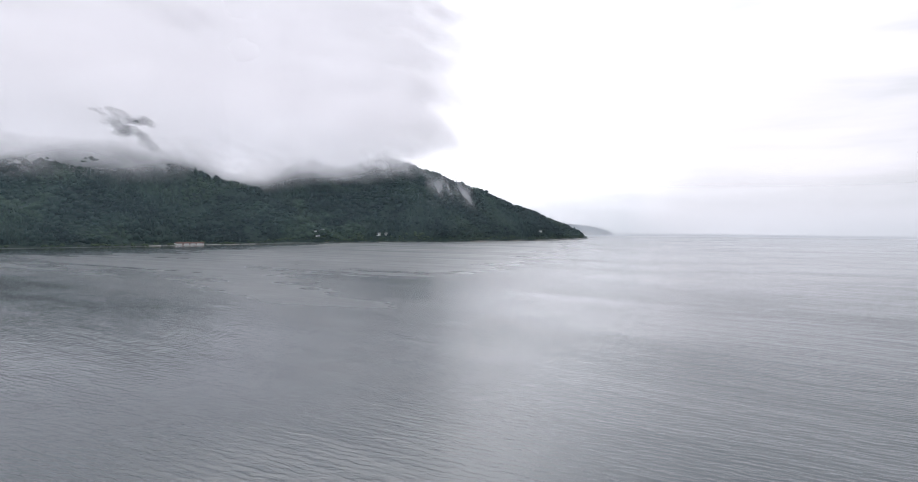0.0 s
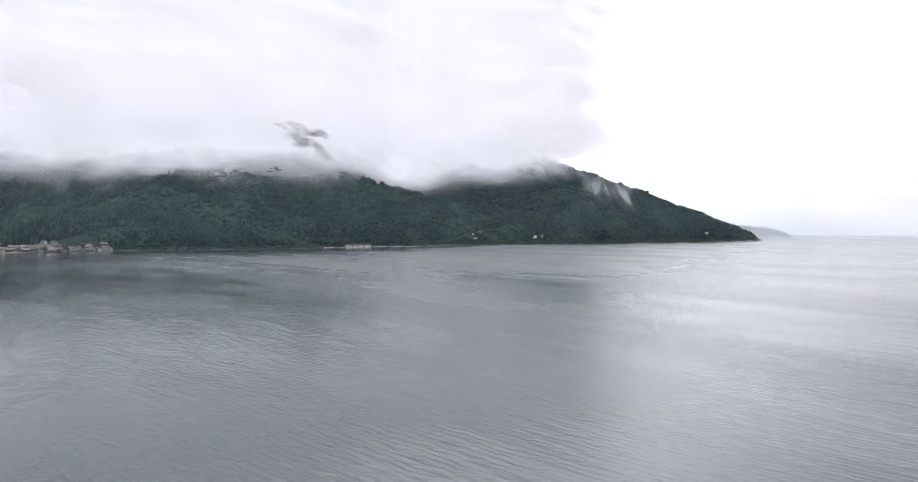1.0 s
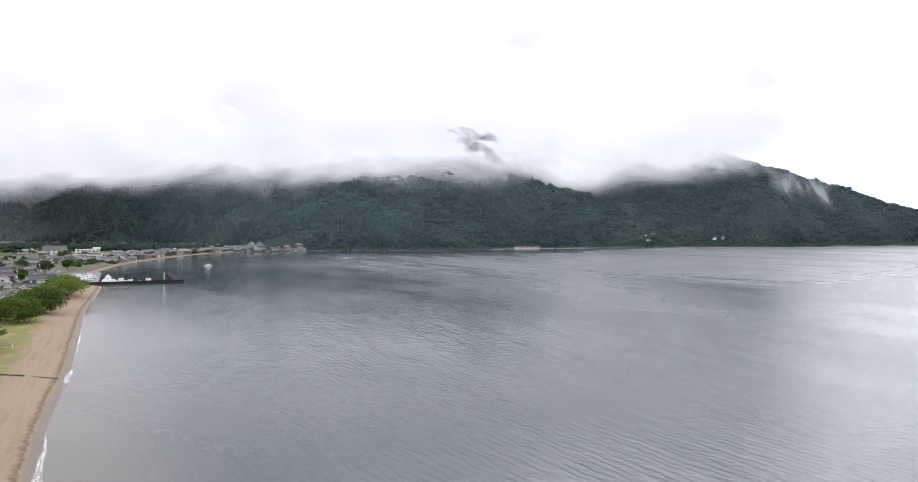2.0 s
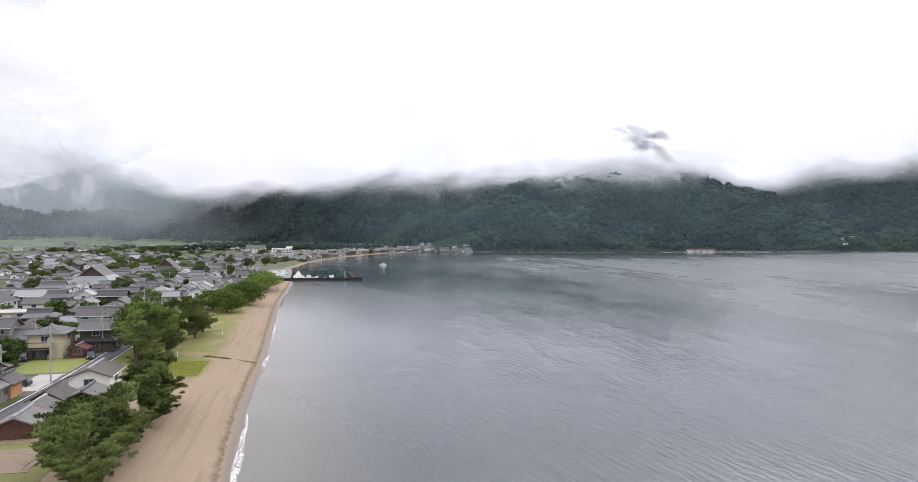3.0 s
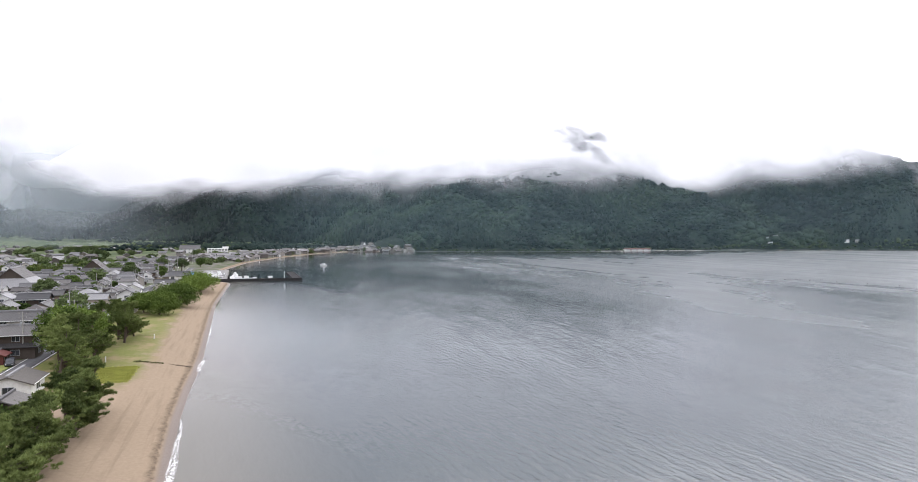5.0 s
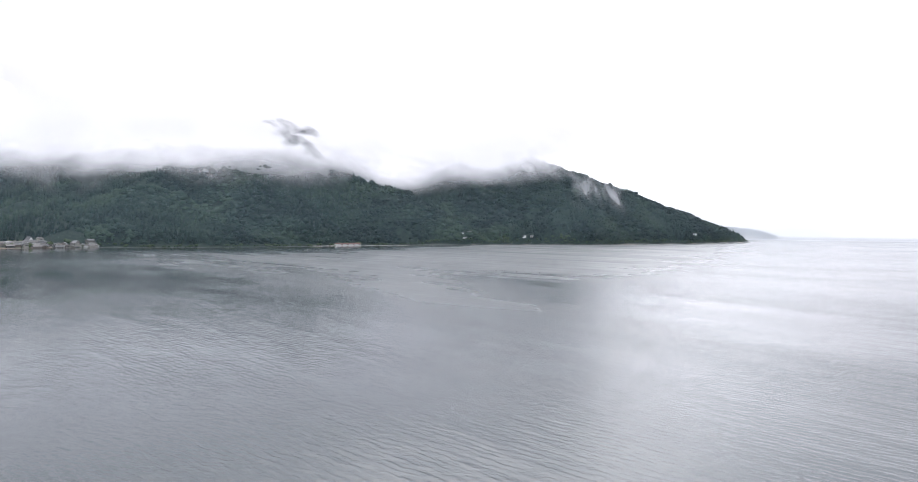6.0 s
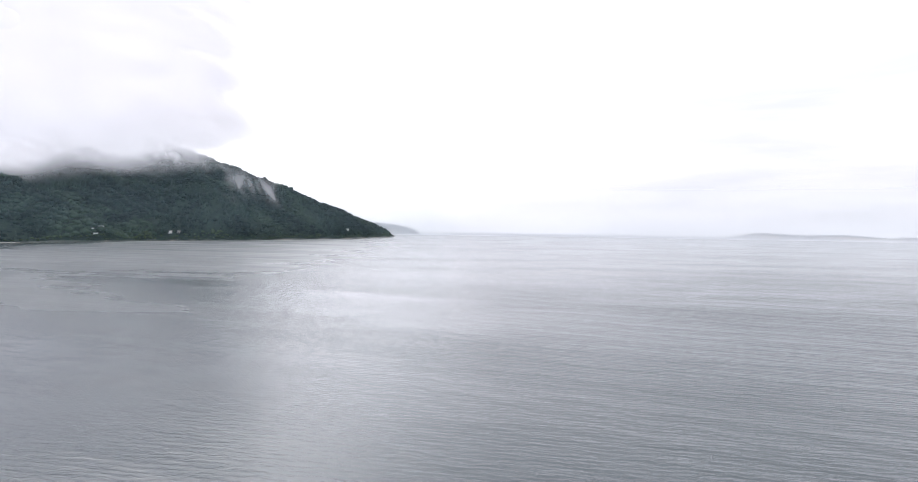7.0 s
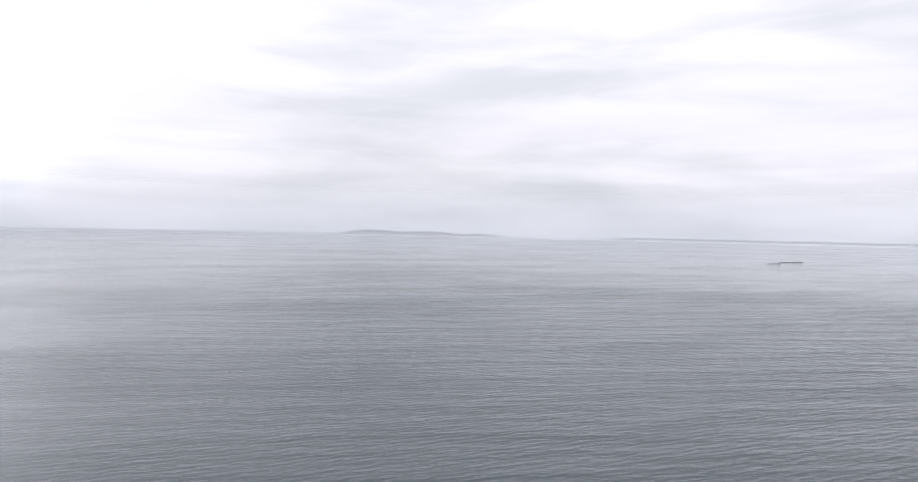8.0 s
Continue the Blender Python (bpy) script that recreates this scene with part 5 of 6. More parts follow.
    put(house(8, 6.5, 2, "gable", WHITE, TILE, "white gabled house beside the road", upper=0.98), 262, 39, 0, 5)
    put(house(8, 6.5, 1, "gable", PLASTER, TILE, "low tiled house beside the road"), 251, 38, 0, 5)
    put(house(9, 7, 2, "gable", WHITE, TILE, "pale gabled house near the beach trees"), 289, 41, 0, 6)
    put(house(9, 7, 2, "gable", WHITE, TIN, "white house with a pale roof beside the road"), 352, 53, 90, 6)
    put(house(11, 9, 2, "irimoya", WHITE, TILE, "tall white storehouse with a grey hipped gable roof"), 430, 60, 0, 7)
    put(house(9, 7, 1, "gable", WHITE, BLUE, "low white building with a blue sheet on its roof"), 405, 31, 90, 6)
    put(house(12, 9, 2, "gable", WHITE, TILE, "white gabled building near the harbour"), 362, 30, 90, 7)
    # temples
    for u, v, L, W, rise, label in ((346, 98, 24, 21, 7.5, "large temple hall with a sweeping grey tiled roof"), (436, 83, 20, 18, 7.0, "second temple hall with a tall grey tiled roof")):
        put(house(L, W, 1, "irimoya", DARKWOOD, TILE, label, rise=rise, name="temple", group="temples"), u, v, 0, 14)
    # white school and its hall across the town
    school = thing("school_building", "long white three-storey school with rows of windows", "building")
    bm = box(bmesh.new(), -8, 8, -16, 16, 0, 8.5)
    box(bm, -5, 5, -18, -8, 8.5, 11.5)
    part("wall", bm, WHITE, school)
    for z in (1.0, 3.7, 6.4):
        for i in range(6):
            window(school, "x-", -13 + i * 5.2, z, 3.8, 1.4, 8)
    put(school, 880, 28, 8, 22)
    school.matrix_world = school.matrix_world @ Matrix.Scale(0.76, 4)
    u, v = polar(46.9, 990)
    put(house(15, 14, 2, "irimoya", WHITE, TILE, "tall lakeside temple with a steep grey roof and white walls", rise=6, name="temple", group="temples"), u, v, 20, 10)
    for du, dv in ((-14, -13), (-12, 14), (13, -16)):
        put(house(9, 7, 1, "irimoya", PLASTER, TILE, "low temple outbuilding with a tiled roof on the lakeside point", rise=3, windows=1), u + du, v + dv, 60, 6)
    put(house(24, 30, 2, "gable", WHITE, TILE, "large school hall with a grey roof", upper=0.98, rise=4.5, name="hall"), 905, 62, 90, 24)

    taken.append((249, 124, 15))
    # the closely built streets behind
    protos = []
    for L, W, st, rf, up in ((10, 8, 2, "gable", 0.8), (11, 9, 2, "irimoya", 0.82), (9, 7, 1, "gable", 1), (12, 9, 1, "irimoya", 1), (9, 8, 2, "hip", 0.95), (13, 8, 2, "gable", 0.78), (8, 7, 2, "gable", 0.97), (7, 5, 1, "gable", 1)):
        for tile, wall in ((TILE, PLASTER), (TILE, WHITE)) if st == 2 else ((TILE, PLASTER),):
            protos.append(house(L, W, st, rf, wall, tile, "grey-tiled town house with %s walls among close-set roofs" % ("white" if wall is WHITE else "weathered"), upper=up, windows=1, doors=False, annex=len(protos) % 3 != 0))
    protos.append(house(11, 8, 1, "gable", PLASTER, TIN, "low town building with a pale metal roof", rise=1.6, windows=1, doors=False))
    used = set()
    rng = random.Random(5)

    def fill(u, v, gap):
        if any((u - a) ** 2 + (v - b) ** 2 < (s + gap) ** 2 for a, b, s in taken):
            return
        k = rng.randrange(len(protos))
        ob = copy_thing(protos[k], Matrix()) if k in used else protos[k]
        used.add(k)
        put(ob, u, v, rng.choice((0, 0, 90, -90)) + rng.uniform(-7, 7), 4.6)
        ob.matrix_world = ob.matrix_world @ Matrix.Scale(rng.uniform(0.64, 0.88), 4)

    for u in np.arange(172, 646, 9.3):
        for v in np.arange(50, 172, 9.3):
            uu, vv = u + rng.uniform(-2.5, 2.5), v + rng.uniform(-2.5, 2.5)
            if vv > 135 - 0.09 * (uu - 172) + 18 * math.sin(uu * 0.02) and rng.random() < 0.8:
                continue
            if uu > 430 and vv > 105:
                continue
            fill(uu, vv, 1.9)
    for _ in range(90):
        fill(rng.uniform(430, 600), rng.uniform(135, 215), 4.0)
    for u in np.arange(275, 395, 13):
        fill(u + rng.uniform(-2, 2), 33 + rng.uniform(-4, 3), 4.2)
    # garden trees in the gaps between the roofs
    greens = [leafy_tree(5.5, 2.5, 61, "bright green garden tree between close-set roofs", LEAF, "garden_tree", clumps=22, count=26, leaf=0.42, group="garden trees"),
              leafy_tree(6.5, 2.3, 62, "dark green garden tree between close-set roofs", GROVE, "garden_tree", clumps=22, count=26, leaf=0.42, group="garden trees")]
    planted = [False, False]
    for _ in range(340):
        u, v = rng.uniform(172, 640), rng.uniform(50, 135)
        near = min(math.hypot(u - a, v - b) - s for a, b, s in taken)
        if near < 0.2:
            continue
        taken.append((u, v, 1.6))
        k = rng.randrange(2)
        ob = copy_thing(greens[k], Matrix()) if planted[k] else greens[k]
        planted[k] = True
        ob.matrix_world = at(u, v, None, rng.uniform(0, 360)) @ Matrix.Scale(rng.uniform(0.6, 1.15), 4)
    # round the bay to the far end of the town, too far to tell house from house
    far = []

    def far_fill(u, v, gap):
        if any((u - a) ** 2 + (v - b) ** 2 < (s + gap) ** 2 for a, b, s in taken):
            return
        taken.append((u, v, 5.5))
        if ground_z(u, v) < 7:
            far.append((u, v))

    for u in np.arange(646, 960, 10.5):
        for k in range(6):
            sv = np.interp(u, [545, 640, 753, 871, 946], [9, -6, -41, -95, -143])
            far_fill(u + rng.uniform(-4, 4), sv + 11 + k * 12 + rng.uniform(-3, 3), 1.0)
    for i in range(130):
        far_fill(rng.uniform(950, 1035), rng.uniform(-255, -120), 0.5)
    for i in range(90):
        far_fill(rng.uniform(650, 1200), rng.uniform(60, 420), 9)
    for i in range(260):
        far_fill(rng.uniform(470, 780), rng.uniform(150, 330), 6.0)
    town = tagged(new("far_house"), "crowd of small grey-roofed houses round the far bay", "houses", kind="stuff")
    walls, roofs, panes = bmesh.new(), bmesh.new(), bmesh.new()
    for u, v in far:
        L, W, h = rng.uniform(6, 10), rng.uniform(5, 7), rng.choice((2.3, 2.5, 2.7, 4.3))
        made = []
        for bm in (walls, roofs, panes):
            made.append(len(bm.verts))
        gabled_block(walls, L, W, -0.5, h, W * 0.26)
        gable_roof(roofs, L, W, h + 0.05, W * 0.26, 0.6)
        for x in np.arange(-L / 2 + 1.5, L / 2 - 1, 2.6):
            box(panes, x, x + 1.4, -W / 2 - 0.05, -W / 2 + 0.05, h - 2.0, h - 0.9)
        box(panes, -L / 2 - 0.05, -L / 2 + 0.05, -1.2, 1.2, h - 2.0, h - 0.9)
        m = pose(u, v, ground_z(u, v), 0, 0, rng.choice((0, 90, 180, 270)) + rng.uniform(-25, 25))
        for bm, start in zip((walls, roofs, panes), made):
            bm.verts.ensure_lookup_table()
            for vert in bm.verts[start:]:
                vert.co = m @ vert.co
    for name, bm, material in (("wall", walls, FARWALL), ("roof", roofs, FARROOF), ("window", panes, GLASS)):
        tagged(part(name, bm, material, town), kind="stuff")
    town.matrix_world = PLAN


place_houses()


# ---- road, gardens and beach details ----
def strip(name, line, width, material, label, category, z=0.03, offset=0.0, step=6.0, kind="structure"):
    """A band that follows plan points on the ground."""
    pts = np.array(line, float)
    seg = np.r_[0, np.cumsum(np.hypot(*np.diff(pts, axis=0).T))]
    s = np.arange(0, seg[-1] + step, step).clip(0, seg[-1])
    c = np.c_[np.interp(s, seg, pts[:, 0]), np.interp(s, seg, pts[:, 1])]
    t = np.gradient(c, axis=0)
    t /= np.linalg.norm(t, axis=1)[:, None]
    nrm = np.c_[-t[:, 1], t[:, 0]]
    heights = np.array([max(ground_z(*p), GROUND_Z) for p in c]) + z
    rows = [np.c_[c + nrm * (offset + e * width / 2), heights + d] for e, d in ((-1, 0), (1, 0), (1, -0.3), (-1, -0.3))]
    n = len(c)
    i = np.arange(n - 1)
    faces = [np.c_[i + a * n, i + b * n, i + 1 + b * n, i + 1 + a * n] for a, b in ((1, 0), (2, 1), (0, 3), (3, 2))]
    ob = new(name, arrays(name, np.concatenate(rows), np.concatenate(faces), material))
    ob.matrix_world = PLAN
    return tagged(ob, label, category, kind=kind)


ROAD = [(60, 48.5), (96, 45.8), (115, 44.2), (141, 42.9), (180, 42.6), (230, 44.0), (286, 45.2), (360, 43.0), (440, 36.0), (540, 36.0)]
strip("road", ROAD, 4.6, ASPHALT, "narrow asphalt road with white edge lines through the town", "road", 0.04)
for side in (-1, 1):
    strip("road_marking", ROAD, 0.2, LINE, "white painted edge line of the road", "road marking", 0.052, side * 1.95)
for line in ([(186, 44), (188, 130)], [(240, 46), (244, 125)], [(305, 46), (306, 120)], [(148, 44), (150, 70)], [(400, 40), (404, 110)]):
    strip("road", line, 3.4, ASPHALT, "narrow side lane between town houses", "road", 0.035)


def plot(name, u0, u1, v0, v1, material, label, category, z=0.06, turn=0.0, bumpy=0.0, kind="structure", rim=0.18):
    """A patch of ground with an uneven rim."""
    rng = random.Random(int(u0 * 7 + v0))
    bm = bmesh.new()
    n = 14
    top = []
    for k in range(4 * n):
        side, f = divmod(k, n)
        f /= n
        x, y = ((f, 0), (1, f), (1 - f, 1), (0, 1 - f))[side]
        top.append((u0 + (u1 - u0) * x + rng.uniform(-rim, rim), v0 + (v1 - v0) * y + rng.uniform(-rim, rim)))
    zs = max(ground_z((u0 + u1) / 2, (v0 + v1) / 2), 0.6) + z
    up = [bm.verts.new((x, y, zs)) for x, y in top]
    dn = [bm.verts.new((x, y, zs - 0.4)) for x, y in top]
    bm.faces.new(up)
    for k in range(len(up)):
        bm.faces.new((up[k - 1], dn[k - 1], dn[k], up[k]))
    ob = new(name, mesh_of(name, bm, material))
    ob.matrix_world = PLAN @ pose(0, 0, 0, 0, 0, turn)
    return tagged(ob, label, category, kind=kind)


LAWN = surface("mown_lawn", (0.1, 0.108, 0.036), (0.2, 0.19, 0.078), 1.3, 0.95, 0.4, 0.1)
LUSH = surface("lush_uncut_grass", (0.13, 0.155, 0.04), (0.26, 0.275, 0.085), 1.3, 0.95, 0.4, 0.1)
plot("lawn", 142.6, 158, 45.6, 57.5, LUSH, "bright green lawn between houses", "lawn")
plot("garden", 152, 172, 58, 64, LAWN, "overgrown green kitchen garden", "garden")
plot("rice_paddy", 236, 262, 112, 138, LUSH, "bright yellow-green rice paddy at the edge of the town", "field")
plot("parking_pad", 127.4, 141.5, 45.8, 50.6, CONCRETE, "pale concrete parking pad beside the road", "pavement", 0.08)
plot("lawn", 74, 96.5, 29, 43, LAWN, "mown grass round a kitchen garden beside the road", "lawn", 0.05)
plot("vegetable_bed", 84.5, 93.5, 31.5, 38.5, SOIL, "bare brown tilled garden bed", "garden bed", 0.13)
plot("pavement_patch", 70, 82.3, 35.2, 43, BLUEYARD, "blue-grey concrete yard below the garden", "pavement", 0.08)
TURFBLADE = foliage("yellow_green_turf_blades", (0.34, 0.36, 0.08), (0.44, 0.45, 0.12), 0.5)
DAMPGRASS = foliage("dark_damp_grass", (0.085, 0.09, 0.04), (0.16, 0.155, 0.07), 1.4)


def turf_patch():
    """Fresh blades, thick in the middle of the patch and thinning out at its rim."""
    rng = random.Random(77)
    bm = bmesh.new()
    for _ in range(30000):
        u, v = 141.6 + rng.uniform(-7.4, 7.4) + rng.gauss(0, 0.35), 24.4 + rng.uniform(-3.9, 3.9) + rng.gauss(0, 0.3)
        z, a, s = ground_z_flat(u, v), rng.uniform(0, math.tau), rng.uniform(0.06, 0.14)
        dx, dy = math.cos(a) * s, math.sin(a) * s
        bm.faces.new([bm.verts.new(q) for q in ((u - dx, v - dy, z), (u + dx, v + dy, z), (u + dx * 0.6 + dy * 0.4, v + dy * 0.6 - dx * 0.4, z + 0.06 + s * 0.3))])
    ob = new("turf_patch", mesh_of("turf_patch", bm, TURFBLADE))
    ob.matrix_world = PLAN
    tagged(ob, "bright yellow-green patch of new turf on the beach", "grass", kind="stuff")


def damp_grass():
    """A dark line of damp grass and washed-up weed across the turf."""
    rng = random.Random(78)
    bm = bmesh.new()
    for _ in range(300):
        f = rng.random()
        tufts(bm, Vector((153.6 + 0.8 * f + rng.gauss(0, 0.4), 16 + 6 * f, ground_z_flat(154, 16 + 6 * f) + 0.03)), 0.14, 4, 0.07, rng, 0.3)
    ob = new("damp_grass", mesh_of("damp_grass", bm, DAMPGRASS))
    ob.matrix_world = PLAN
    tagged(ob, "dark streak of damp grass and weed across the beach turf", "grass", kind="stuff")


def ground_z_flat(u, v):
    return min((v - 8.6) * 0.13, GROUND_Z) + 0.005


turf_patch()
damp_grass()


def furrows():
    bed = tagged(new("soil_ridge"), "low ridges of tilled soil in a garden bed", "garden bed", kind="stuff")
    bm = bmesh.new()
    for k in range(9):
        u = 85.4 + k * 0.9
        z = ground_z(88, 35) + 0.1
        vs = [[bm.verts.new((u + dx, 32.3 + 5.4 * f, z + dz + 0.03 * math.sin(f * 40 + k))) for dx, dz in ((-0.36, 0), (-0.14, 0.15), (0.14, 0.15), (0.36, 0))] for f in np.linspace(0, 1, 16)]
        for a, b in zip(vs[:-1], vs[1:]):
            for j in range(3):
                bm.faces.new((a[j], a[j + 1], b[j + 1], b[j]))
    part("furrow", bm, SOILTOP, bed)
    bed.matrix_world = PLAN
    # rows of leaf vegetables
    rng = random.Random(2)
    for k in range(4):
        row = thing("vegetable_row", "row of low green vegetables in a garden bed", "vegetables", "vegetable rows")
        bm = bmesh.new()
        for j in range(24):
            tufts(bm, Vector((rng.gauss(0, 0.08), -2.5 + j * 0.21, 0.15)), 0.28, 7, 0.14, rng, 0.6)
        part("leaves", bm, CROP, row)
        row.matrix_world = at(76.5 + k * 1.3, 31.2)


furrows()


def stone_wall():
    """Rough stones along the garden side of the road."""
    wall = thing("stone_wall", "low rough field-stone wall along the roadside garden", "wall")
    rng = random.Random(8)
    shapes = []
    for k in range(6):
        bm = bmesh.new()
        bmesh.ops.create_icosphere(bm, subdivisions=1, radius=0.5)
        for v in bm.verts:
            v.co *= 1 + rng.uniform(-0.22, 0.22)
        shapes.append(mesh_of("stone", bm, STONE))
    for k in range(66):
        f = k / 66
        for row in range(2):
            st = new("stone", shapes[rng.randrange(6)])
            st.parent = wall
            st.matrix_parent_inverse = Matrix()
            u = 78 + 19.5 * f + row * 0.2 + rng.uniform(-0.1, 0.1)
            st.matrix_basis = pose(u, 43.6 - 0.075 * (u - 78) - row * 0.3 + rng.uniform(-0.08, 0.08), 0.15 + row * 0.25, rng.uniform(0, 90), rng.uniform(0, 90), rng.uniform(0, 90)) @ Matrix.Diagonal((rng.uniform(0.5, 0.85), rng.uniform(0.5, 0.8), rng.uniform(0.45, 0.7), 1))
    wall.matrix_world = PLAN @ pose(0, 0, GROUND_Z)


stone_wall()


def guard_rail():
    rail = thing("guard_rail", "grey steel pipe railing beside the road", "railing")
    for k in range(9):
        u = 84 + k * 1.6
        part("post", rod(bmesh.new(), (u, 48.9 - 0.078 * (u - 84) - 5.3, -0.2), (u, 48.9 - 0.078 * (u - 84) - 5.3, 0.95), 0.05), METAL, rail)
    for z in (0.5, 0.9):
        part("pipe", rod(bmesh.new(), (84, 43.6, z), (96.8, 42.6, z), 0.035), METAL, rail)
    rail.matrix_world = PLAN @ pose(0, 0, GROUND_Z)


guard_rail()


# ---- poles and wires ----
def utility_pole(height=10.5, cross=True):
    pole = thing("utility_pole", "tall grey concrete utility pole with crossarms and wires", "pole", "utility poles")
    part("shaft", rod(bmesh.new(), (0, 0, -0.5), (0, 0, height), 0.17, 0.11, 8), POLE, pole)
    if cross:
        for z in (height - 0.5, height - 1.4):
            arm = part("crossarm", box(bmesh.new(), -0.045, 0.045, -0.8, 0.8, z - 0.045, z + 0.045), FLOAT, pole)
            for y in (-0.7, 0.0, 0.7):
                part("insulator", rod(bmesh.new(), (0, y, z + 0.04), (0, y, z + 0.2), 0.05, 0.035), POLE, arm)
        part("transformer", rod(bmesh.new(), (0, 0.34, height - 3.1), (0, 0.34, height - 2.3), 0.24, 0.24, 10), METAL, pole)
    return pole


def poles():
    a, b = utility_pole(10.5), utility_pole(8.0, False)
    spots = [(105.7, 49.1), (134.4, 46.0), (165.0, 45.6), (190, 41.0), (214, 47.4), (235.8, 50.4), (262, 47.6), (285, 48.5), (310, 42.2), (335, 47.0), (360, 46.5), (390, 43), (420, 41), (455, 39), (500, 39)]
    used = set()
    for k, (u, v) in enumerate(spots):
        ob = copy_thing(a, Matrix()) if 0 in used else a
        used.add(0)
        ob.matrix_world = at(u, v)
    rng = random.Random(4)
    for u, v in [(99.2, 41.2), (130.5, 52.6), (112.6, 52.5), (172, 62), (206, 63), (228, 70), (150, 74), (188, 92), (240, 100), (270, 82), (300, 90), (330, 110), (350, 66), (380, 84), (410, 75), (440, 58), (470, 90), (520, 60), (560, 90), (610, 40), (650, 70), (700, 30), (760, 50), (830, 90)]:
        ob = copy_thing(b, Matrix()) if 1 in used else b
        used.add(1)
        ob.matrix_world = at(u, v)
    for (u0, v0), (u1, v1) in zip(spots[:-1], spots[1:]):
        wire = thing("power_line", "thin dark overhead wires between poles", "wire", "overhead wires")
        for y, z in ((-0.7, 10.15), (0.7, 10.15), (0.0, 9.25)):
            bm = bmesh.new()
            pts = [Vector((u0 + (u1 - u0) * f, v0 + (v1 - v0) * f + y, GROUND_Z + z - 2.4 * f * (1 - f))) for f in np.linspace(0, 1, 7)]
            for p, q in zip(pts[:-1], pts[1:]):
                rod(bm, p, q, 0.018, None, 3)
            part("wire", welded(bm), RUBBER, wire)
        wire.matrix_world = PLAN


poles()


# ---- vehicles ----
def vehicle(kind, paint, label):
    """A small car, van or light truck; the nose points along +x."""
    L, W, H = {"car": (3.7, 1.55, 1.5), "van": (4.3, 1.65, 1.9), "truck": (3.4, 1.48, 1.8)}[kind]
    ob = thing("light_truck" if kind == "truck" else kind, label, kind, "parked vehicles")
    prof = {"car": [(-1, 0.2), (1, 0.2), (1, 0.5), (0.45, 0.58), (0.1, 1), (-0.75, 1), (-1, 0.6)], "van": [(-1, 0.16), (1, 0.16), (1, 0.5), (0.72, 0.6), (0.45, 1), (-0.96, 1), (-1, 0.6)],
            "truck": [(0.25, 0.2), (1, 0.2), (1, 0.55), (0.8, 1), (0.3, 1), (0.25, 0.6)]}[kind]
    bm = bmesh.new()
    sides = [[bm.verts.new((x * L / 2, y * (1 if z < 0.7 else 0.88), z * H)) for x, z in prof] for y in (-W / 2, W / 2)]
    bm.faces.new(sides[0])
    bm.faces.new(sides[1][::-1])
    for k in range(len(prof)):
        bm.faces.new((sides[0][k - 1], sides[1][k - 1], sides[1][k], sides[0][k]))
    bmesh.ops.bevel(bm, geom=list(bm.edges), offset=0.06, segments=2, affect="EDGES")
    part("body", bm, paint, ob)
    if kind == "truck":
        bed = bmesh.new()
        for q in ((-L / 2, 0.4, -W / 2, W / 2, 0.55, 0.66), (-L / 2, 0.4, -W / 2, -W / 2 + 0.05, 0.66, 0.95), (-L / 2, 0.4, W / 2 - 0.05, W / 2, 0.66, 0.95), (-L / 2, -L / 2 + 0.05, -W / 2 + 0.05, W / 2 - 0.05, 0.66, 0.95)):
            box(bed, *q)
        part("cargo_bed", bed, paint, ob)
    x0, x1 = {"car": (-0.6, 0.1), "van": (-0.85, 0.45), "truck": (0.4, 0.75)}[kind]
    for y in (-1, 1):
        bm = box(bmesh.new(), x0 * L / 2, x1 * L / 2, *sorted((y * W * 0.455, y * W * 0.478)), H * 0.64, H * 0.88)
        part("side_window", bm, GLASS, ob)
    xa, xb = {"car": (0.4, 0.14), "van": (0.7, 0.5), "truck": (0.97, 0.84)}[kind]
    bm = slab(bmesh.new(), ((xa * L / 2 + 0.06, -W * 0.4, H * 0.62), (xa * L / 2 + 0.06, W * 0.4, H * 0.62), (xb * L / 2 + 0.06, W * 0.37, H * 0.93), (xb * L / 2 + 0.06, -W * 0.37, H * 0.93)), 0.03)
    part("windscreen", bm, GLASS, ob)
    for x in (-0.62, 0.64):
        for y in (-1, 1):
            r = 0.29
            wheel = part("wheel", rod(bmesh.new(), (x * L / 2, y * (W / 2 - 0.17), r), (x * L / 2, y * (W / 2 + 0.01), r), r, r, 14), RUBBER, ob)
            part("rim", rod(bmesh.new(), (x * L / 2, y * (W / 2 + 0.005), r), (x * L / 2, y * (W / 2 + 0.025), r), 0.18, 0.18, 10), METAL, wheel)
    for y in (-1, 1):
        part("headlight", box(bmesh.new(), L / 2 - 0.03, L / 2 + 0.02, *sorted((y * W * 0.28, y * W * 0.42)), H * 0.34, H * 0.45), LINE, ob)
    return ob


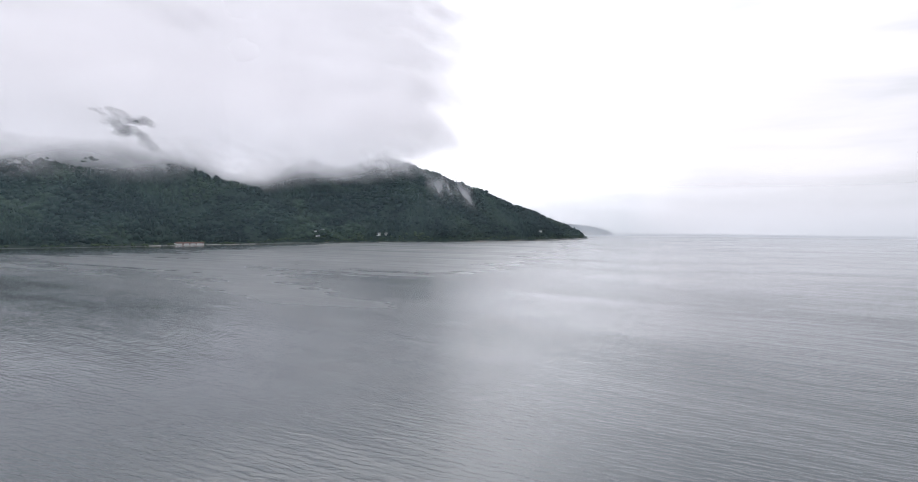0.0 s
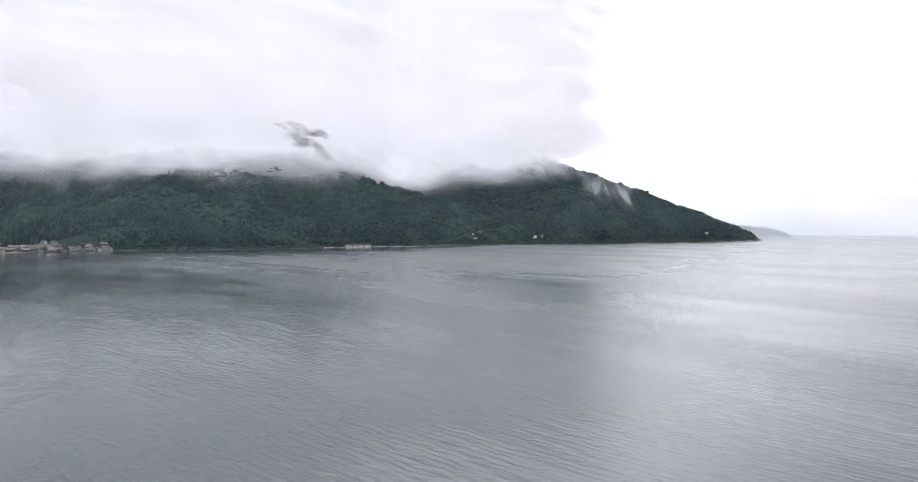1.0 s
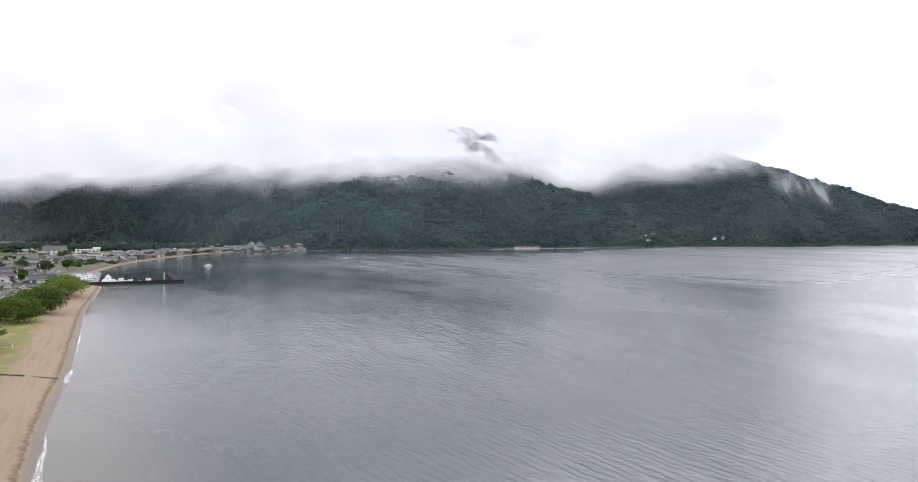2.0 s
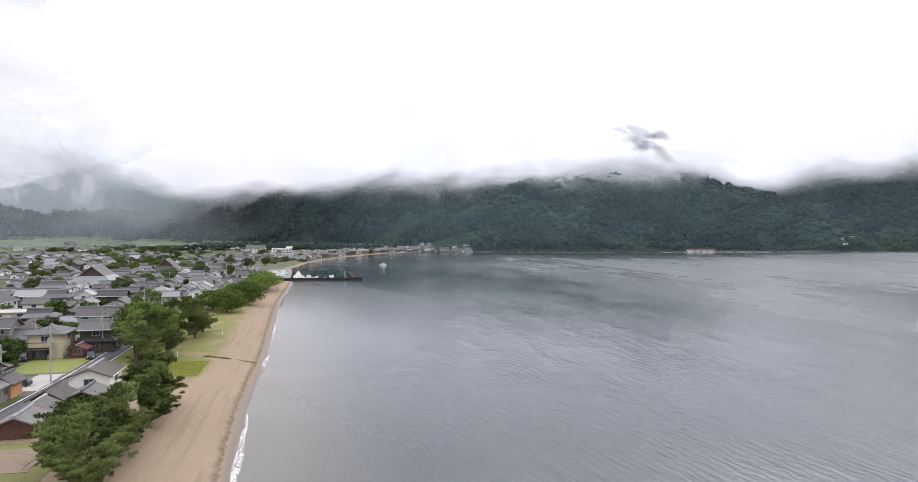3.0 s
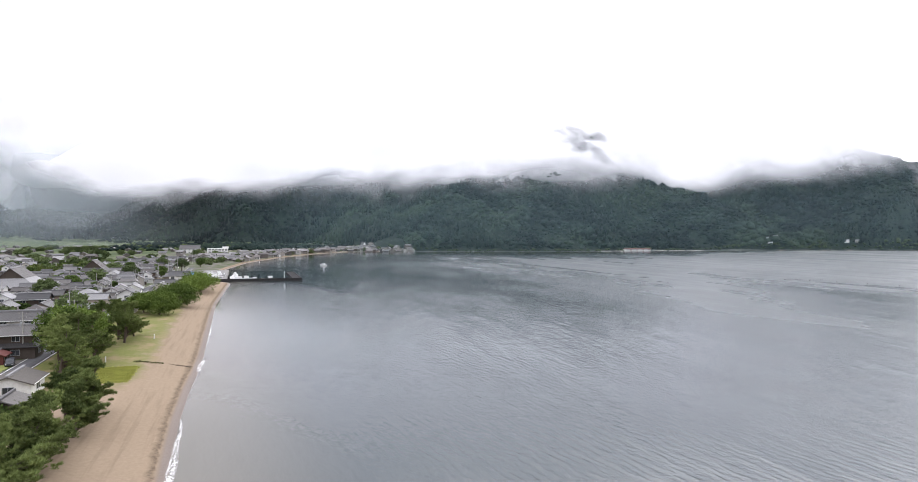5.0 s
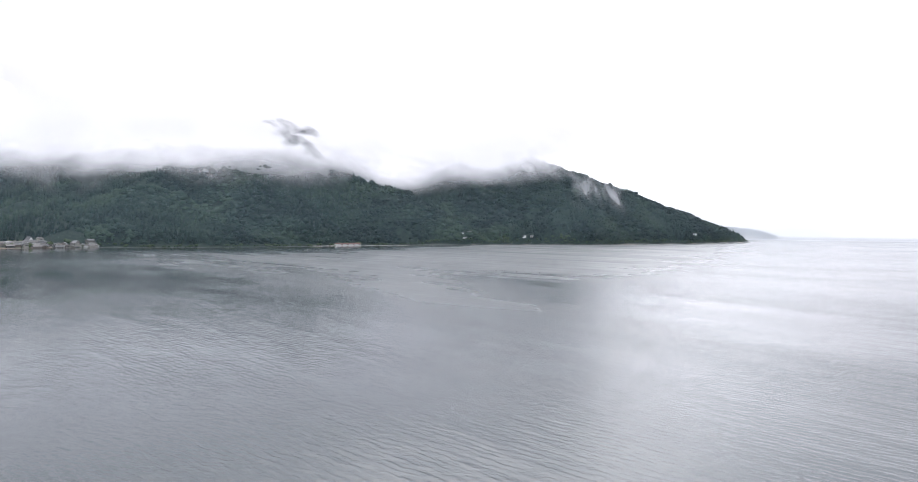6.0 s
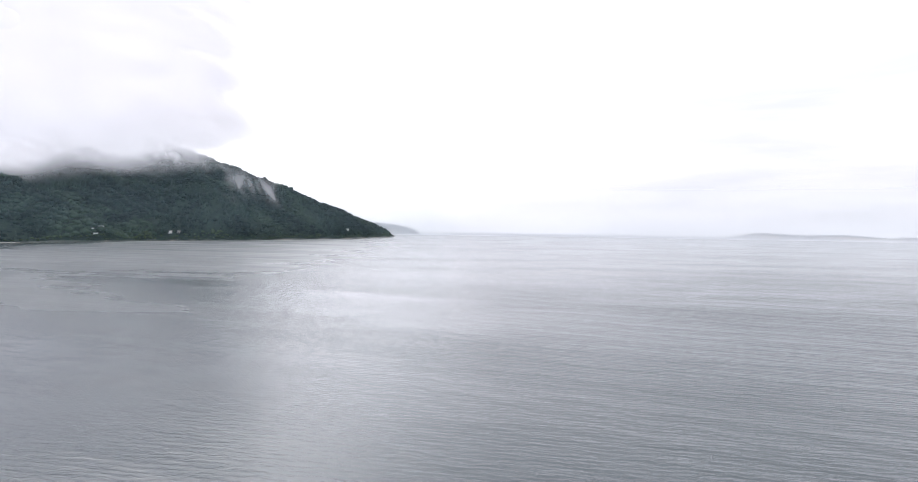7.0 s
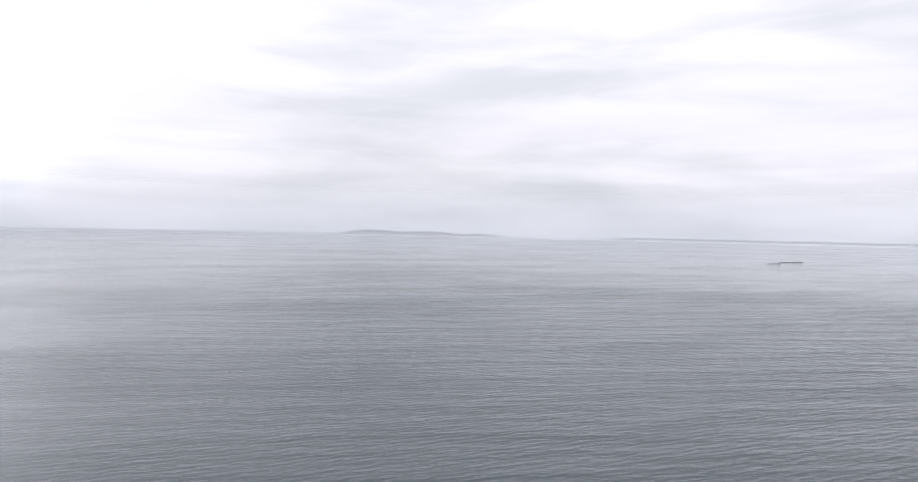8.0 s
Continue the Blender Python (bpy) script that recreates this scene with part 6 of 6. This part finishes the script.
def park():
    truck = vehicle("truck", CARWHITE, "white light truck parked beside a house")
    truck.matrix_world = at(116.0, 48.3, None, 185)
    van = vehicle("van", CARDARK, "dark van parked beside a cream house")
    van.matrix_world = at(158.0, 59.5, None, 200)
    car = vehicle("car", CARDARK, "small dark car parked beside a red hut")
    car.matrix_world = at(157.6, 45.9, None, 190)
    white = vehicle("van", CARWHITE, "white van parked in the street")
    white.matrix_world = at(260.5, 49.0, None, 175)
    for u, v, a in ((258, 52.5, 95), (300, 47.5, 5), (384, 24.5, 90), (372, 23.0, 95), (440, 30, 40)):
        copy_thing(white, Matrix()).matrix_world = at(u, v, None, a)
    copy_thing(car, Matrix()).matrix_world = at(132, 50.2, None, 80)


park()


# ---- small things on the beach ----
def beach_things():
    log = thing("driftwood", "long thin driftwood branch lying across the sand", "driftwood")
    bm = bmesh.new()
    knots = [Vector((-2.9 + 0.58 * k, 0.14 * math.sin(k * 1.3), 0.07 + 0.03 * math.sin(k * 2.1) - 0.12 * (k - 5) * 0.58 * 0.5)) for k in range(11)]
    for k, (a, b) in enumerate(zip(knots[:-1], knots[1:])):
        rod(bm, a, b, 0.13 - 0.008 * k, 0.13 - 0.008 * (k + 1), 7)
    for k, side in ((3, 0.7), (6, -0.6), (8, 0.5)):
        rod(bm, knots[k], knots[k] + Vector((0.45, side, 0.08)), 0.05, 0.02, 5)
    part("branch", bm, BARK, log)
    log.matrix_world = at(152.0, 12.4, None, 240)
    for u, v in ((155.7, 27.7), (185.7, 21.6)):
        post = thing("marker_post", "short white marker post on the beach turf", "post", "marker posts")
        part("shaft", rod(bmesh.new(), (0, 0, -0.2), (0, 0, 1.1), 0.13, 0.12, 8), LINE, post)
        part("cap", rod(bmesh.new(), (0, 0, 1.1), (0, 0, 1.2), 0.16, 0.05, 8), LINE, post)
        post.matrix_world = at(u, v)


beach_things()


def foam_material():
    k = Nodes("breaking_foam", 0.7, 0.3)
    k.colour(k.mix(k.noise(k.coords(), 4, 5, 0.7), (0.72, 0.72, 0.7), (0.86, 0.86, 0.85)))
    lace = k.noise(k.coords(scale=(0.6, 1.2, 1)), 3.6, 6, 0.75)
    k.link(k.math("MULTIPLY", k.step(lace, 0.42, 0.6), k.attribute("cover")), k.bsdf.inputs["Alpha"])
    return k.m


def foam():
    """The breaking edge of small waves along the sand."""
    mat = foam_material()
    us = np.arange(40, 398, 0.7)
    centre = np.interp(us, *np.array([(0, 8), *WATERLINE, (395, 6)], float).T) - 0.3 + 0.3 * smooth_noise(np.c_[us, us * 0], 9, 3, 3)
    breaker = np.exp(-((us - 90) / 9.0) ** 2) + 0.65 * np.exp(-((us - 154) / 13.0) ** 2) + 0.5 * np.exp(-((us - 66) / 10.0) ** 2)
    strength = np.clip(0.16 + 0.85 * breaker + 0.9 * smooth_noise(np.c_[us, us * 0 + 5], 13, 8, 3), 0, 1)
    width = 0.14 + 0.5 * strength + 0.95 * breaker
    cols = np.linspace(-0.5, 0.5, 6)
    v = centre[:, None] + width[:, None] * cols[None]
    z = 0.035 + 0.11 * strength[:, None] * (1 - (2 * cols[None]) ** 2)
    cover = strength[:, None] * (1 - np.abs(2 * cols[None]) ** 3)
    n, m = v.shape
    i = np.arange(n * m).reshape(n, m)
    faces = np.stack([i[:-1, :-1], i[1:, :-1], i[1:, 1:], i[:-1, 1:]], -1).reshape(-1, 4)
    me = arrays("foam", np.c_[np.repeat(us, m), v.ravel(), z.ravel()], faces, mat, True)
    me.attributes.new("cover", "FLOAT", "POINT").data.foreach_set("value", np.clip(cover.ravel() * 1.6, 0, 1).astype(np.float32))
    ob = new("foam", me)
    ob.matrix_world = PLAN
    tagged(ob, "white foam of small waves breaking on the sand", "foam", kind="stuff")


foam()


# ---- harbour ----
def boat(L, W, cabin, label, material=HULL, name="fishing_boat"):
    ob = thing(name, label, "boat", "boats")
    bm = bmesh.new()
    secs = []
    for f in np.linspace(0, 1, 8):
        w = W / 2 * (1 - max(0, f - 0.55) ** 2 * 4.6) * (0.85 + 0.15 * min(1, f * 4))
        rise = 0.35 * max(0, f - 0.5) ** 1.5 * L * 0.3
        secs.append([bm.verts.new((-L / 2 + L * f, y, z)) for y, z in ((-w, 0.75 + rise), (-w * 0.75, 0.1), (0, -0.2), (w * 0.75, 0.1), (w, 0.75 + rise), (w * 0.8, 0.5 + rise), (-w * 0.8, 0.5 + rise))])
    for a, b in zip(secs[:-1], secs[1:]):
        for j in range(7):
            bm.faces.new((a[j], b[j], b[(j + 1) % 7], a[(j + 1) % 7]))
    bm.faces.new(secs[0][::-1])
    bm.faces.new(secs[-1])
    part("hull", bm, material, ob)
    if cabin:
        c = part("cabin", box(bmesh.new(), -L * 0.2, L * 0.08, -W * 0.28, W * 0.28, 0.45, 2.1), HULL, ob)
        part("cabin_window", box(bmesh.new(), L * 0.08, L * 0.085, -W * 0.24, W * 0.24, 1.35, 1.85), GLASS, c)
        part("cabin_roof", box(bmesh.new(), -L * 0.23, L * 0.12, -W * 0.32, W * 0.32, 2.1, 2.2), HULL, ob)
        part("mast", rod(bmesh.new(), (-L * 0.1, 0, 2.2), (-L * 0.1, 0, 3.6), 0.05, 0.03), METAL, ob)
    return ob


QUAY = surface("worn_grey_quay", (0.14, 0.138, 0.133), (0.23, 0.225, 0.215), 2)


def harbour():
    quay = thing("breakwater", "long dark concrete breakwater round a small harbour", "breakwater")
    # along v: the outer arm towards the lake, its return, and the quay on the landward side
    for name, q in (("outer_arm", (404, 410, -36, 22, -4, 1.1)), ("parapet", (404, 404.8, -36, 22, 1.1, 1.7)), ("end_arm", (410, 476, -36, -31, -4, 1.1)), ("end_parapet", (410, 476, -36, -35.3, 1.1, 1.6)), ("inner_quay", (410, 505, 8, 30, -4, 1.4))):
        bm = box(bmesh.new(), *q)
        bmesh.ops.bevel(bm, geom=list(bm.edges), offset=0.08, segments=1, affect="EDGES")
        part(name, bm, DARKCONCRETE if "quay" not in name else QUAY, quay)
    quay.matrix_world = PLAN
    beacon = thing("harbour_beacon", "slim white harbour beacon on the breakwater", "beacon")
    part("column", rod(bmesh.new(), (0, 0, 0), (0, 0, 4.6), 0.2, 0.16, 10), HULL, beacon)
    part("lantern", rod(bmesh.new(), (0, 0, 4.6), (0, 0, 5.3), 0.18, 0.15, 8), GLASS, beacon)
    part("base", rod(bmesh.new(), (0, 0, -0.1), (0, 0, 0.5), 0.5, 0.45, 10), CONCRETE, beacon)
    beacon.matrix_world = PLAN @ pose(408, -25.5, 1.1)
    a = boat(9, 2.5, True, "white fishing boat moored in the small harbour")
    a.matrix_world = PLAN @ pose(415, 2, 0.0, 0, 0, 88)
    rng = random.Random(3)
    for u, v, r in ((415, -8, 92), (419, 1, 85), (424, 5, 10), (424, -3, 80), (432, 4.5, 5), (440, 3, 95), (452, 4, 2), (415, -17, 90), (466, 3.5, 20)):
        copy_thing(a, Matrix()).matrix_world = PLAN @ pose(u, v, 0.0, 0, 0, r) @ Matrix.Scale(rng.uniform(0.75, 1.1), 4)
    for u, v, r in ((420, 14, 80), (428, 18, 100), (437, 13, 85), (446, 19, 95), (456, 14, 75)):
        copy_thing(a, Matrix()).matrix_world = PLAN @ pose(u, v, 1.6, 0, 0, r) @ Matrix.Scale(rng.uniform(0.7, 1.0), 4)
    b = boat(6.5, 2.2, True, "small white boat out on the grey bay")
    b.matrix_world = PLAN @ pose(574.8, -69.5, 0.0, 0, 0, 60)


harbour()


# ---- stakes and nets in the lake ----
def net_stakes():
    rng = random.Random(6)

    def stake(u, v, h, r):
        bm = rod(bmesh.new(), (0, 0, -3), (rng.uniform(-0.2, 0.2), rng.uniform(-0.2, 0.2), h), r, r * 0.7, 6)
        ob = thing("net_stake", "dark wooden fishing stake standing in the lake", "stake", "fishing stakes")
        part("pole", bm, FLOAT, ob)
        part("cap", rod(bmesh.new(), (0, 0, h - 0.25), (0, 0, h + 0.05), r * 1.7, r * 1.2, 6), RUBBER, ob)
        ob.matrix_world = PLAN @ pose(u, v, 0)

    for k in range(20):
        f = k / 19
        stake(243 - 12.5 * f + rng.uniform(-0.5, 0.5), -350 - 4 * f + rng.uniform(-1.5, 1.5), rng.uniform(0.3, 0.9), 0.13)
    for u, v in ((259, -349), (276, -346), (292, -341), (307, -336)):
        stake(u, v, 1.0, 0.15)
    for u, v, n in ((311, -351, 12), (318, -340, 8)):
        for k in range(n):
            stake(u + k * 0.25, v + k * 1.6 + rng.uniform(-0.6, 0.6), 0.45, 0.14)
    for (u0, v0), (u1, v1) in (((-566, -576), (-590, -600)), ((-620, -612), (-649, -624))):
        for k in range(14):
            f = k / 13
            stake(u0 + (u1 - u0) * f, v0 + (v1 - v0) * f, 1.3, 0.16)
        net = thing("fish_pen", "low floating frame of a fish pen on the lake", "fish pen", "fish pens")
        for d in (0, 9):
            part("pipe", rod(bmesh.new(), (u0 + d, v0 - d, 0.2), (u1 + d, v1 - d, 0.2), 0.16), FLOAT, net)
        for u, v in ((u0, v0), (u1, v1)):
            part("cross_pipe", rod(bmesh.new(), (u, v, 0.3), (u + 9, v - 9, 0.3), 0.14), FLOAT, net)
        net.matrix_world = PLAN


net_stakes()


# ---- a few buildings along the far shore ----
def far_shore():
    pier = thing("lakeside_building", "long low white lakeside building with a dark red roof", "building")
    part("wall", box(bmesh.new(), -4, 4, -25, 25, -0.5, 2.6), WHITE, pier)
    part("roof", welded(gable_roof_mesh(50, 8, 2.6, 1.5)), BROWN, pier)
    for k in range(12):
        part("shutter", box(bmesh.new(), -4.15, -3.98, -23.5 + k * 4, -20.5 + k * 4, 0.3, 2.2), RED if k % 3 == 0 else METAL, pier)
    u, v = polar(22.9, 1093)
    pier.matrix_world = PLAN @ pose(u, v, 0.7, 0, 0, 3)
    wall = thing("sea_wall", "pale low wall along the far shore", "wall")
    for k, (a, d) in enumerate(((26.2, 1047), (25.0, 1066), (21.6, 1110), (20.2, 1124), (18.8, 1138))):
        u0, v0 = polar(a, d)
        u1, v1 = polar(a - 1.2, d + 11)
        part("section", rod(bmesh.new(), (u0, v0, 0.3), (u1, v1, 0.3), 0.6, 0.6, 6), CONCRETE, wall)
    wall.matrix_world = PLAN
    for az, d, turn, wall_mat, label in ((12.75, 1262, 40, WHITE, "white house on the wooded far shore"), (12.1, 1272, 20, WHITE, "small white house above the far shore"), (12.5, 1252, 70, WHITE, "white boathouse by the far shore"),
                                         (7.2, 1322, 30, WHITE, "brown house in a clearing by the far shore"), (6.5, 1332, 60, PLASTER, "low house in a clearing by the far shore"), (-7.2, 1745, 20, WHITE, "small pale building near the tip of the cape")):
        ob = house(9, 7, 2, "gable", wall_mat, TILE, label, upper=0.97, group="houses on the far shore", windows=1, doors=False)
        ob.matrix_world = at(*polar(az, d), None, turn) @ Matrix.Scale(0.8, 4)


def gable_roof_mesh(L, W, z, rise):
    bm = bmesh.new()
    gable_roof(bm, L, W, z, rise, 0.5)
    bmesh.ops.rotate(bm, verts=bm.verts, cent=(0, 0, 0), matrix=Matrix.Rotation(radians(90), 3, "Z"))
    return bm


far_shore()
